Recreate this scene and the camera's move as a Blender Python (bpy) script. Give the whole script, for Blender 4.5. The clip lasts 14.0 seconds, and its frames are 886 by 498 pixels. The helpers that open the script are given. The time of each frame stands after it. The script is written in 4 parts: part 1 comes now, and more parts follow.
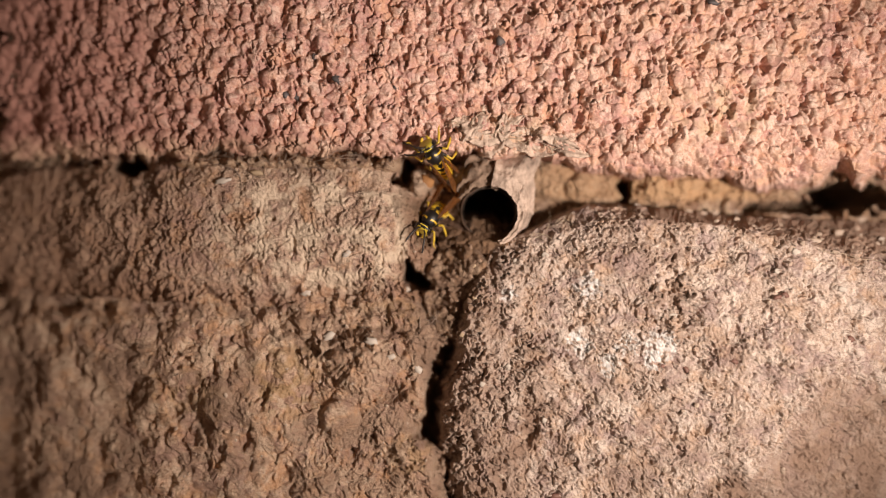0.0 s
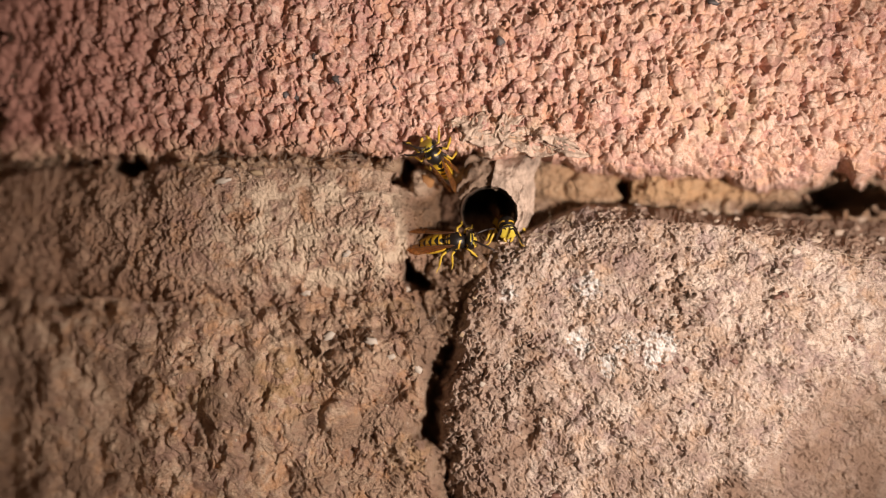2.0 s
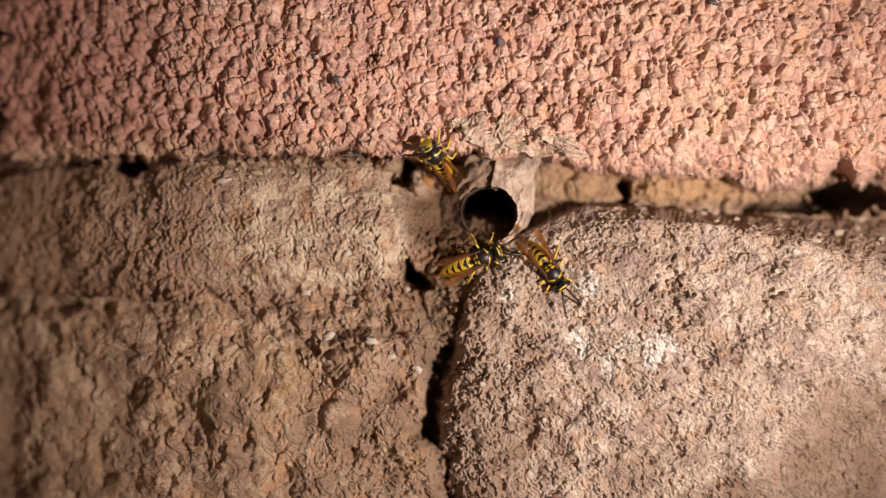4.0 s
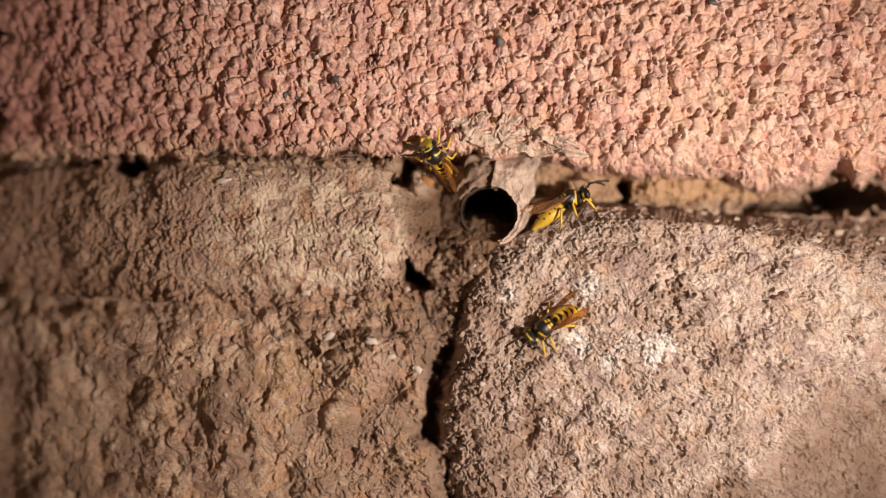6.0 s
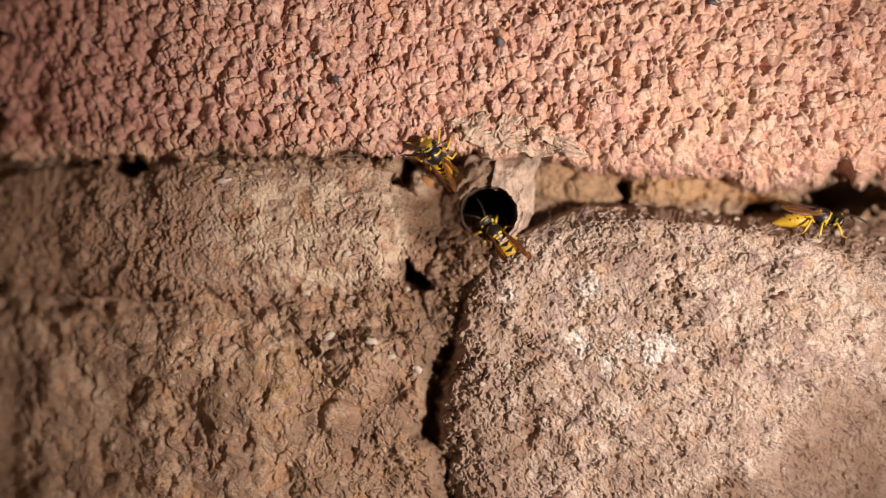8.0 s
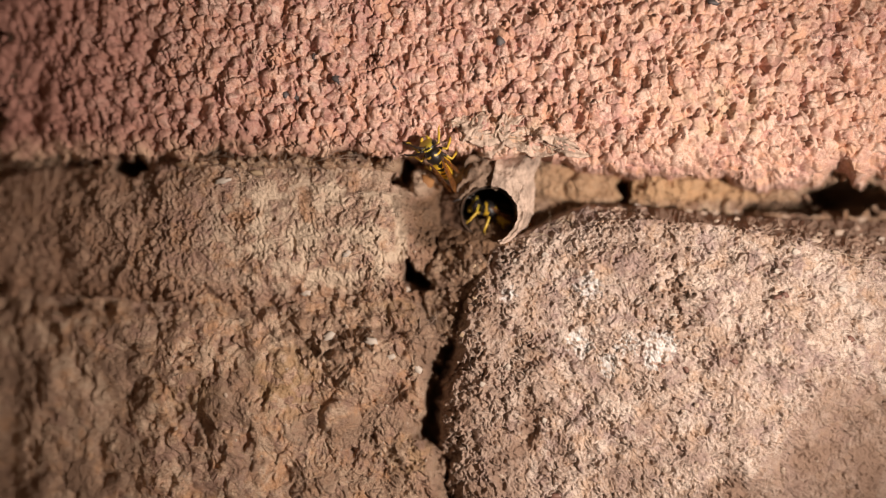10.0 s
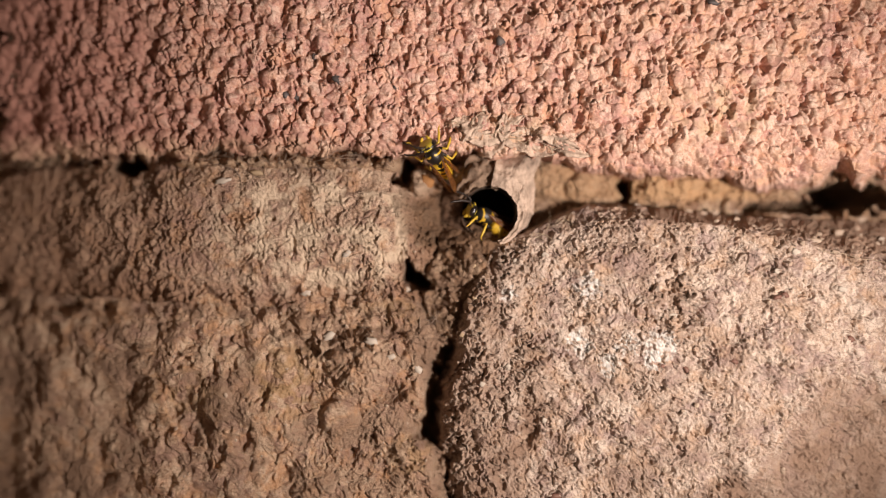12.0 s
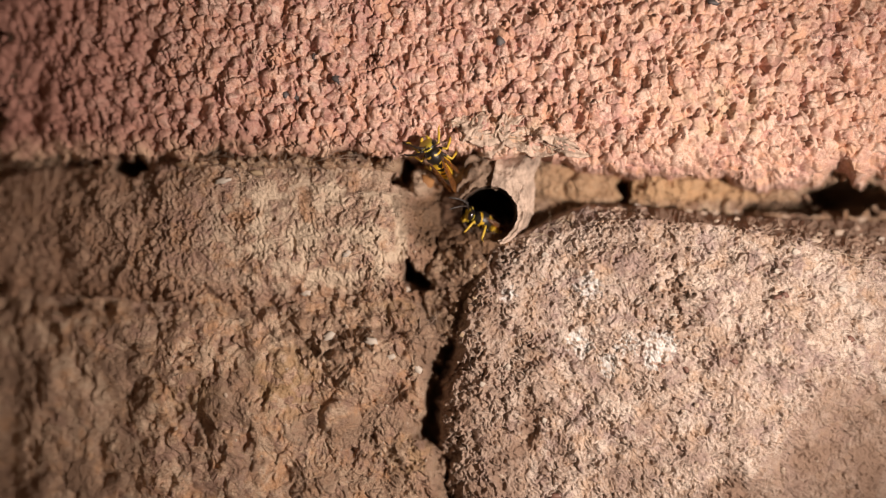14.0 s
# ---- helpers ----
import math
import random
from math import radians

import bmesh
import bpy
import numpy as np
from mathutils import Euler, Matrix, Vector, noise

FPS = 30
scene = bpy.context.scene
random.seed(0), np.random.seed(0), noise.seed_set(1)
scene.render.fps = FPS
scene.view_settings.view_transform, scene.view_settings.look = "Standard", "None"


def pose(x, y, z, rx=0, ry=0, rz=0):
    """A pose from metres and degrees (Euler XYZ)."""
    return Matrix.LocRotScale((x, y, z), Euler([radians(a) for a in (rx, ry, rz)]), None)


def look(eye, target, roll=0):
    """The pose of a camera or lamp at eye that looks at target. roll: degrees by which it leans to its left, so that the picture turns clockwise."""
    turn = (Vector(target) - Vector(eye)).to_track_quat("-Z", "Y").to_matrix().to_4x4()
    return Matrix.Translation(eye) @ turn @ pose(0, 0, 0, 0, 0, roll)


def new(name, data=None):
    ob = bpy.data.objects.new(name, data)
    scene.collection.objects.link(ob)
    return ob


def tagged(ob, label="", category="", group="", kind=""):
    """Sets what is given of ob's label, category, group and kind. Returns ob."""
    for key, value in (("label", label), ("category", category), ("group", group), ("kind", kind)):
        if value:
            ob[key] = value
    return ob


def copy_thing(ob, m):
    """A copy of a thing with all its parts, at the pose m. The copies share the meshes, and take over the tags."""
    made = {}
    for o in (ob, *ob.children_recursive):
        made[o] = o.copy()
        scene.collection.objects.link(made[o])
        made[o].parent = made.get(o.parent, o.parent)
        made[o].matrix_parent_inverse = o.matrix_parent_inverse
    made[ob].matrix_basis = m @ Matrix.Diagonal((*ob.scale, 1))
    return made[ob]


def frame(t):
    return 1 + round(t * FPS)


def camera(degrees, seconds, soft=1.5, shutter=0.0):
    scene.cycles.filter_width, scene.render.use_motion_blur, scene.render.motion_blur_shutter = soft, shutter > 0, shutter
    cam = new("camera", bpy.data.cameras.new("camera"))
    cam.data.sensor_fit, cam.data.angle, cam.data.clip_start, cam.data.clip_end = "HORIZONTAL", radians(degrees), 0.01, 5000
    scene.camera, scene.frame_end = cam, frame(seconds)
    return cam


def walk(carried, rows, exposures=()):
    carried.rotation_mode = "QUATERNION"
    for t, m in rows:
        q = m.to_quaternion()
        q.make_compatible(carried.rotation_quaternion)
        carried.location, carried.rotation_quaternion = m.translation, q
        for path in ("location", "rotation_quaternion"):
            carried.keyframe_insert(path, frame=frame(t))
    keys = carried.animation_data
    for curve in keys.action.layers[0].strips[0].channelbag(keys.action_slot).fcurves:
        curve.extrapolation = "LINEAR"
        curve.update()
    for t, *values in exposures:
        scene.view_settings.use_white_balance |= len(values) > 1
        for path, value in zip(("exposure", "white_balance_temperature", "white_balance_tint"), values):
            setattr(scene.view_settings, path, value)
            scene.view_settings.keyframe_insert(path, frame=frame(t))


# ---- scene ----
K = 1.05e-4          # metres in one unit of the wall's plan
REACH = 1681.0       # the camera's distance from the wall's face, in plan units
cam = camera(50, 14.0, soft=1.0)
cam.data.dof.use_dof = True
cam.data.dof.focus_distance = REACH * K
cam.data.dof.aperture_fstop = 2.9


def P(u, v, d=0.0):
    """A place: u to the right and v down on the wall's face (784, 441 straight ahead of the camera), d behind the face."""
    g = K * (1 + d / REACH)
    return Vector(((u - 784) * g, d * K, (441 - v) * g))


EYE = (0, -REACH * K, 0)
walk(cam, [(0, look(EYE, (0, 0, 0))), (14, look(EYE, (0, 0, 0)))], exposures=[(0, 0.0), (14, 0.0)])

# ---- light: one warm hand torch beside the camera, faint surroundings ----
world = bpy.data.worlds.new("world")
scene.world = world
world.use_nodes = True
wb = world.node_tree.nodes["Background"]
wb.inputs[0].default_value = (1.0, 0.60, 0.38, 1)
wb.inputs[1].default_value = 0.13
torch_data = bpy.data.lights.new("torch", "SPOT")
torch_data.shadow_soft_size, torch_data.spot_size, torch_data.spot_blend = 0.012, radians(58), 1.0
torch_data.energy, torch_data.color = 4.25, (1.0, 0.85, 0.745)
torch = new("torch", torch_data)
torch.matrix_world = look((0.148, -0.188, -0.034), (0.019, 0, 0.004))


# ---- fields ----
class Field:
    """Repeatable noise on the plan."""

    def __init__(self, seed):
        r = np.random.RandomState(seed)
        a = r.rand(256, 256) * 2 * np.pi
        self.gx, self.gy = np.cos(a), np.sin(a)
        self.jx, self.jy, self.rn = r.rand(256, 256), r.rand(256, 256), r.rand(256, 256)

    def grad(self, x, y):
        xi, yi = np.floor(x).astype(int), np.floor(y).astype(int)
        fx, fy = x - xi, y - yi
        wx, wy = fx ** 3 * (fx * (fx * 6 - 15) + 10), fy ** 3 * (fy * (fy * 6 - 15) + 10)

        def dot(i, j):
            a, b = (xi + i) % 256, (yi + j) % 256
            return self.gx[a, b] * (fx - i) + self.gy[a, b] * (fy - j)
        top = dot(0, 0) * (1 - wx) + dot(1, 0) * wx
        low = dot(0, 1) * (1 - wx) + dot(1, 1) * wx
        return (top * (1 - wy) + low * wy) * 1.5

    def fbm(self, x, y, size, octaves=4, gain=0.5):
        total, amp, f = 0.0, 1.0, 1.0 / size
        for o in range(octaves):
            total = total + amp * self.grad(x * f + 17.3 * o, y * f + 9.1 * o)
            amp, f = amp * gain, f * 2.03
        return total

    def cells(self, x, y, size):
        x, y = x / size, y / size
        xi, yi = np.floor(x).astype(int), np.floor(y).astype(int)
        f1, f2, rnd = np.full(x.shape, 9.0), np.full(x.shape, 9.0), np.zeros(x.shape)
        for i in (-1, 0, 1):
            for j in (-1, 0, 1):
                a, b = (xi + i) % 256, (yi + j) % 256
                d = np.hypot(xi + i + self.jx[a, b] - x, yi + j + self.jy[a, b] - y)
                f2 = np.minimum(f2, np.maximum(f1, d))
                rnd = np.where(d < f1, self.rn[a, b], rnd)
                f1 = np.minimum(f1, d)
        return f1, f2, rnd

    def knobs(self, x, y, size, flat=0.6):
        """The top of a heap of round knobs of about that size, in plan units."""
        gx, gy = x / size, y / size
        xi, yi = np.floor(gx).astype(int), np.floor(gy).astype(int)
        best, rnd = np.zeros(x.shape), np.zeros(x.shape)
        for i in (-1, 0, 1):
            for j in (-1, 0, 1):
                a, b = (xi + i) % 256, (yi + j) % 256
                q, tilt = self.rn[a, b], self.rn[b, a]
                ex, ey = xi + i + self.jx[a, b] - gx, yi + j + self.jy[a, b] - gy
                c, s = np.cos(tilt * 6.28), np.sin(tilt * 6.28)
                d2 = ((ex * c + ey * s) * 1.25) ** 2 + ((ey * c - ex * s) * 0.85) ** 2
                h = np.sqrt(np.clip((0.45 + 0.32 * q) ** 2 - d2, 0, None)) * size * flat + size * 0.22 * (q + tilt - 1) * (d2 < (0.45 + 0.32 * q) ** 2)
                rnd = np.where(h > best, q, rnd)
                best = np.maximum(best, h)
        return best, rnd


NA, NB, NC = Field(3), Field(8), Field(21)


def ss(a, b, x):
    t = np.clip((x - a) / (b - a), 0, 1)
    return t * t * (3 - 2 * t)


def turn_in(x, r):
    """Depth of a rounded edge of radius r, x inwards from the edge; falls away steeply outside it."""
    u = np.clip(1 - x / r, 0, 1)
    return r * (1 - np.sqrt(np.clip(1 - u * u, 0, 1))) + np.clip(-x, 0, None) * 7


def along(x, *pairs):
    return np.interp(x, [p[0] for p in pairs], [p[1] for p in pairs])


def blob(x, y, cx, cy, rx, ry=None, power=1.0, tilt=0):
    c, s = math.cos(radians(tilt)), math.sin(radians(tilt))
    dx, dy = (x - cx) * c - (y - cy) * s, (x - cx) * s + (y - cy) * c
    return np.clip(1 - (dx / rx) ** 2 - (dy / (ry or rx)) ** 2, 0, 1) ** power


def sag(x):
    """The wall bows away from the camera towards its far end."""
    return 138 * np.clip((540 - x) / 540, 0, 1.4) ** 1.6


# ---- forms: large shape first (depth in plan units), fine relief after ----
def notch(x, y):
    """Deep dark gaps between the brick and the mortar under it."""
    x, y = x + 14 * NC.fbm(x, y, 26, 3), y + 9 * NB.fbm(x, y, 22, 3)
    return ss(0.05, 0.5, blob(x, y, 228, 296, 34, 19) + blob(x, y, 150, 288, 36, 8) + blob(x, y, 2, 292, 26, 12) + blob(x, y, 715, 303, 18, 33) + blob(x, y, 640, 280, 22, 5))


def brick_form(x, y):
    edge = along(x, (-200, 288), (250, 284), (420, 268), (560, 272), (690, 276), (840, 270), (960, 278), (1060, 302), (1130, 313), (1280, 317), (1315, 333), (1440, 334), (1458, 324), (1470, 310), (1484, 306), (1500, 316), (1512, 330), (1524, 333), (1537, 322), (1550, 312), (1568, 317), (1800, 325))
    edge = edge + along(x, (700, 15), (1000, 9)) * NA.fbm(x, y * 0.8 + 5, 60, 4, 0.6)
    r = along(x, (-200, 40), (700, 30), (830, 18), (980, 18), (1060, 42), (1300, 74), (1800, 74))
    return sag(x) + turn_in(edge - y, r) * along(x, (950, 1), (1080, 1.1), (1280, 1.3), (1330, 1.7)) + 7 * NB.fbm(x, y, 230, 2) + 150 * notch(x, y)


def dome(f, q, reach=0.72, least=0.15):
    return np.sqrt(np.clip(1 - (f / reach) ** 2, 0, 1)) * (least + (1 - least) * q)


def crumbs(n, x, y, size, octaves=5, gain=0.62):
    """Billowy crumbling relief, about -0.5 to 0.5."""
    total, amp, f = 0.0, 1.0, 1.0 / size
    for o in range(octaves):
        total = total + amp * (np.abs(n.grad(x * f + 31.7 * o, y * f + 5.9 * o)) - 0.25)
        amp, f = amp * gain, f * 1.93
    return total


def brick_relief(x, y):
    """Clusters of round grains of three sizes, each outlined by a crease, with deep gaps left between some of them."""
    wx, wy = x + 4 * NA.fbm(x, y, 20, 3), y + 4 * NB.fbm(x, y, 20, 3)
    big, r = NA.knobs(wx * 1.06, wy, 29, 0.8)
    small, r3 = NC.knobs(wx, wy, 10.5, 0.8)
    f1, f2, r2 = NB.cells(wx * 1.1, wy, 23)
    knob, r4 = NB.knobs(wx * 1.08, wy, 19, 1.0)
    bold = 1 + 0.1 * ss(700, 1000, x) - 0.5 * blob(x, y, 1270, 195, 130, 80)
    mixed = ss(-0.35, 0.35, NC.fbm(x, y, 70, 2))
    packed = np.maximum(ss(-0.25, 0.3, NA.fbm(x + 300, y, 80, 2)), 0.85 * ss(650, 950, x))
    grains = 15 * dome(f1, r2, 0.9, 0.35) * packed + 1.1 * knob * (1 - packed)
    heap = np.maximum(big * (0.35 + 0.65 * mixed), grains * (1.1 - 0.2 * mixed)) + 0.25 * small
    outline = 5.5 * np.exp(-((f2 - f1) / 0.11) ** 2) * packed
    pits = ss(0.31, 0.42, NB.fbm(x * 1.15, y * 0.75, 27, 3)) * along(x, (600, 8), (1000, 14)) * ss(285, 225, y)
    bold = bold * (1 - 0.6 * ss(298, 328, y) * ss(1240, 1300, x))
    d = bold * (15 - 1.4 * 19 * np.tanh(heap / 19) + outline) + pits
    cracks = np.exp(-(NC.fbm(x * 1.3, y * 0.55, 75, 4, 0.6) / 0.03) ** 2) * ss(0.0, 0.3, NB.fbm(x, y, 90, 1)) * 12
    return d + cracks - 6 * NC.fbm(x, y, 95, 3) - 6 * NA.fbm(x, y, 42, 2) - 2.4 * crumbs(NB, wx, wy, 9, 2, 0.7), 0.6 * r2 + 0.4 * r3


def hollow(x, y):
    """A gnawed hole beside the nest's mouth, three-cornered."""
    x, y = x + 5 * NA.fbm(x, y, 24, 3), y + 5 * NB.fbm(x, y, 24, 3)
    a = (y - 458) / 52
    left, right = 714 + 8 * np.abs(a - 0.5), 724 + 46 * np.clip(a, 0, 1)
    return np.clip(np.minimum(np.minimum(x - left, right - x) / 12, np.minimum(y - 458, 521 - y - 0.1 * (x - 714)) / 14), 0, 1)


def seam(x, y):
    """The groove where the roll of mortar meets the stone below it."""
    return along(x, (-100, 10), (70, 18), (110, 46), (165, 42), (205, 16), (280, 5), (700, 4)) * np.exp(-((y - 541 - 9 * NA.fbm(x, x * 0 + 8, 50, 3)) / 12) ** 2) * (0.25 + 0.75 * ss(-0.15, 0.25, NB.fbm(x, y * 0.5 + 3, 46, 2)))


def ledge_form(x, y):
    """The rounded roll of mortar under the brick."""
    x0 = x + 26 * NA.fbm(x, y, 75, 3)
    v = (y - 416 - 8 * NB.fbm(x, x * 0, 150, 2)) / 126
    upper = 58 * (1 - np.sqrt(np.clip(1 - np.clip(-v, 0, 1) ** 2.0, 0, 1))) + np.clip(-v - 1, 0, None) * 700
    lower = 40 * np.clip(v, 0, 1.3) ** 2.4 + np.clip(v - 1.1, 0, None) * 700 + seam(x, y)
    d = sag(x) + np.where(v < 0, upper, lower)
    d = d + 34 * np.clip((250 - x0) / 150, 0, 1) ** 2 * along(x, (60, 0.7), (110, 1)) - 10 * blob(x, y, 190, 420, 150, 110) - 12 * blob(x, y, 620, 410, 150, 90) - 6 * blob(x, y, 290, 345, 24, 24, 0.7)
    return d + 64 * ss(645, 800, x0) ** 1.1 + np.clip(x0 - 752, 0, None) * (2.4 - 2.1 * ss(500, 455, y) * ss(300, 330, y) * ss(822, 806, x0)) + 16 * NC.fbm(x, y, 150, 3) + 260 * ss(0.0, 0.35, hollow(x, y)) + 150 * notch(x, y) + 20 * NB.fbm(x, y, 46, 4, 0.6) * ss(470, 530, y) - 34 * blob(x + 9 * NB.fbm(x, y, 22, 2), y, 744, 322, 24, 27, 0.6)


def ledge_relief(x, y):
    """Fine dry crust; creases run down the roll towards its far end."""
    patch = ss(-0.3, 0.4, NA.fbm(x, y, 110, 2))
    far = ss(400, 250, x + 60 * NC.fbm(x, y, 90, 2)) * ss(80, 130, x + 30 * NC.fbm(x, y, 60, 2))
    rough = 0.45 + 0.45 * ss(600, 690, x) * ss(370, 430, y) + 0.25 * far + 0.3 * patch + 0.2 * ss(110, 70, x)
    wx, wy = x + 9 * NA.fbm(x, y, 24, 3), y + 9 * NB.fbm(x, y, 24, 3)
    f1, f2, r = NC.cells(wx, wy, 13)
    d = -rough * (10 * crumbs(NB, wx, wy * 0.85, 13, 3, 0.75) + 4 * crumbs(NC, wx, wy, 30, 2)) - 3.5 * NA.fbm(x, y, 50, 4, 0.5) - 1.4 * dome(f1, r, 0.6) * (r > 0.5)
    d = d - 9 * far * crumbs(NA, x * 1.5 + 0.35 * y + 14 * NC.fbm(x, y, 50, 3), y * 0.42, 30, 3, 0.55)
    d = d + 14 * blob(x, y, 483, 388, 6, 5) + 8 * blob(x, y, 525, 515, 9, 7) + 9 * blob(x, y, 455, 375, 4, 7) + 6 * blob(x, y, 520, 435, 5, 16)
    d = d - (9 * ss(390, 440, y) + 7) * crumbs(NC, x, y, 26, 4, 0.7) * ss(690, 735, x)
    return d + 2.0 * ss(0.4, 0.65, NC.fbm(x, y, 15, 3)) * ss(640, 560, x), r


def low_stone_form(x, y):
    top = 534 + 18 * NA.fbm(x, x * 0 + 2, 110, 4, 0.6) - 14 * ss(560, 700, x)
    side = along(y, (500, 745), (560, 775), (600, 788), (650, 772), (690, 760), (735, 744), (770, 748), (800, 784), (900, 800), (1050, 800)) + 16 * NB.fbm(x, y, 34, 3)
    d = sag(x) + 33 * np.exp(-np.clip(y - top, 0, None) / 42) + np.clip(top - 8 - y, 0, None) * 5 + seam(x, y) + turn_in(side - x, 60) + 2 + 15 * NC.fbm(x, y, 130, 3)
    d = d - 40 * blob(x, y, 650, 640, 74, 60, 0.8) - 26 * blob(x, y, 602, 740, 36, 34, 0.6) - 16 * blob(x, y, 735, 800, 46, 52, 0.8)
    d = d - 22 * blob(x, y, 215, 600, 90, 60) - 18 * blob(x, y, 330, 650, 110, 70) - 22 * blob(x, y, 445, 735, 90, 100) - 18 * blob(x, y, 330, 830, 110, 70)
    swirl = np.sin((y + 0.22 * x + 26 * NA.fbm(x, y, 80, 3)) / 6.5) * blob(x, y, 640, 596, 130, 62, 0.7)
    d = d + 7 * swirl - 14 * blob(x, y, 540, 600, 70, 55) + 16 * blob(x, y, 570, 690, 40, 26) + 22 * blob(x, y, 688, 694, 34, 24) + 12 * blob(x, y, 640, 606, 30, 9) + 12 * ss(60, 20, x + 20 * NC.fbm(x, y, 60, 2))
    wx, wy = x + 12 * NA.fbm(x, y, 22, 3), y + 12 * NB.fbm(x, y, 22, 3)
    for cx, cy, rx, ry in ((308, 728, 15, 24), (340, 778, 22, 14), (322, 642, 24, 12), (388, 618, 11, 20), (390, 805, 13, 28), (430, 782, 11, 18), (300, 858, 15, 18), (466, 715, 9, 26), (626, 806, 20, 16), (712, 822, 20, 13), (548, 610, 16, 30), (95, 600, 18, 40), (140, 640, 12, 34), (70, 690, 16, 30), (230, 690, 14, 30), (180, 790, 18, 26), (60, 800, 14, 30)):
        d = d + 13 * blob(wx, wy, cx, cy, rx, ry)
    return d


def low_stone_relief(x, y):
    """Smooth clods pressed together, dusted with grit."""
    wx, wy = x + 12 * NA.fbm(x, y, 50, 3), y + 12 * NB.fbm(x, y, 50, 3)
    f3, f4, r2 = NC.cells(wx, wy, 14)
    smooth = (1 - 0.8 * blob(x, y, 605, 738, 60, 55)) * (0.8 + 0.2 * ss(150, 380, x))
    near = ss(440, 640, x)
    big, q = NB.knobs(wx * 1.15, wy * 0.85, 52, 0.5)
    mid, q = NA.knobs(wx * 1.1, wy * 0.9, 29, 0.55)
    heap = np.maximum(0.9 * big, mid + 1)
    d = smooth * (8 - (1.0 - 0.35 * near) * 18 * np.tanh(heap / 18) - (2 + 4 * near) * crumbs(NC, wx, wy, 40, 4, 0.6) - 9 * NA.fbm(x, y, 60, 3))
    creases = np.exp(-(NC.fbm(wx * 1.1, wy * 0.9, 26, 2) / 0.06) ** 2)
    d = d - smooth * ((3 + 4 * near) * crumbs(NA, wx, wy, 12, 3, 0.7) - (1.5 + 3.5 * near) * creases) - 1.6 * dome(f3, r2, 0.6) * (r2 > 0.6)
    return d + smooth * 4 * ss(0.28, 0.55, NA.fbm(x, y * 0.8, 32, 3)), r2


def big_stone_form(x, y):
    side = along(y, (400, 850), (445, 846), (500, 830), (560, 812), (620, 802), (690, 786), (770, 776), (830, 788), (900, 808), (1100, 830)) + 9 * NA.fbm(x, y, 30, 3)
    top = along(x, (700, 540), (790, 486), (850, 444), (905, 424), (985, 388), (1040, 366), (1140, 368), (1300, 384), (1568, 394), (1800, 400)) + 3 * NB.fbm(x, x * 0, 20, 3)
    rim = along(x, (700, 560), (850, 470), (985, 416), (1050, 392), (1150, 388), (1300, 402), (1400, 426), (1568, 464), (1800, 500)) + 3 * NC.fbm(x, x * 0, 34, 3)
    shelf = np.clip((rim - y) / np.maximum(rim - top, 8), 0, None)
    d = turn_in(x - side, along(y, (420, 46), (560, 50), (640, 70)))
    d = d + along(x, (800, 16), (950, 20), (1050, 34), (1200, 70), (1568, 110)) * np.clip(shelf, 0, 1) + np.clip(shelf - 1, 0, None) * along(x, (1000, 260), (1250, 300), (1330, 700), (1568, 800))
    d = d + along(x, (800, 24), (980, 10), (1100, 6), (1400, 4)) * np.clip(1 - (y - rim) / 70, 0, 1) ** 2 * (y > rim) + along(x, (800, 24), (980, 10), (1100, 6), (1400, 4)) * (y <= rim)
    d = d - 16 * blob(x, y, 1130, 600, 360, 230) - 8 * blob(x, y, 1400, 560, 160, 140) + 17 * blob(x + 34 * NA.fbm(x, y, 30, 4, 0.6), y, 1184, 525, 26, 84) + 12 * blob(x, y + 20 * NB.fbm(x, y, 36, 3), 1205, 450, 44, 14) + 10 * blob(x + 18 * NC.fbm(x, y, 26, 3), y, 930, 545, 14, 34) + 12 * blob(x + 16 * NC.fbm(x, y, 30, 3), y, 940, 770, 14, 40) - 9 * crumbs(NC, x, y, 62, 3) * ss(1040, 870, x) + 9 * blob(x, y, 1230, 565, 18, 14) + 8 * blob(x, y, 1300, 590, 12, 20) + 9 * blob(x, y, 935, 640, 26, 12) + 8 * blob(x, y, 1010, 740, 40, 12, 1, 50)
    slope = (y - along(x, (1000, 905), (1200, 868), (1340, 826), (1420, 740), (1568, 668), (1750, 600))) + 14 * NA.fbm(x, y, 60, 2)
    return d + 18 * ss(-8, 60, slope) + 0.22 * np.clip(slope, 0, 300) + 17 * NC.fbm(x, y, 180, 3)


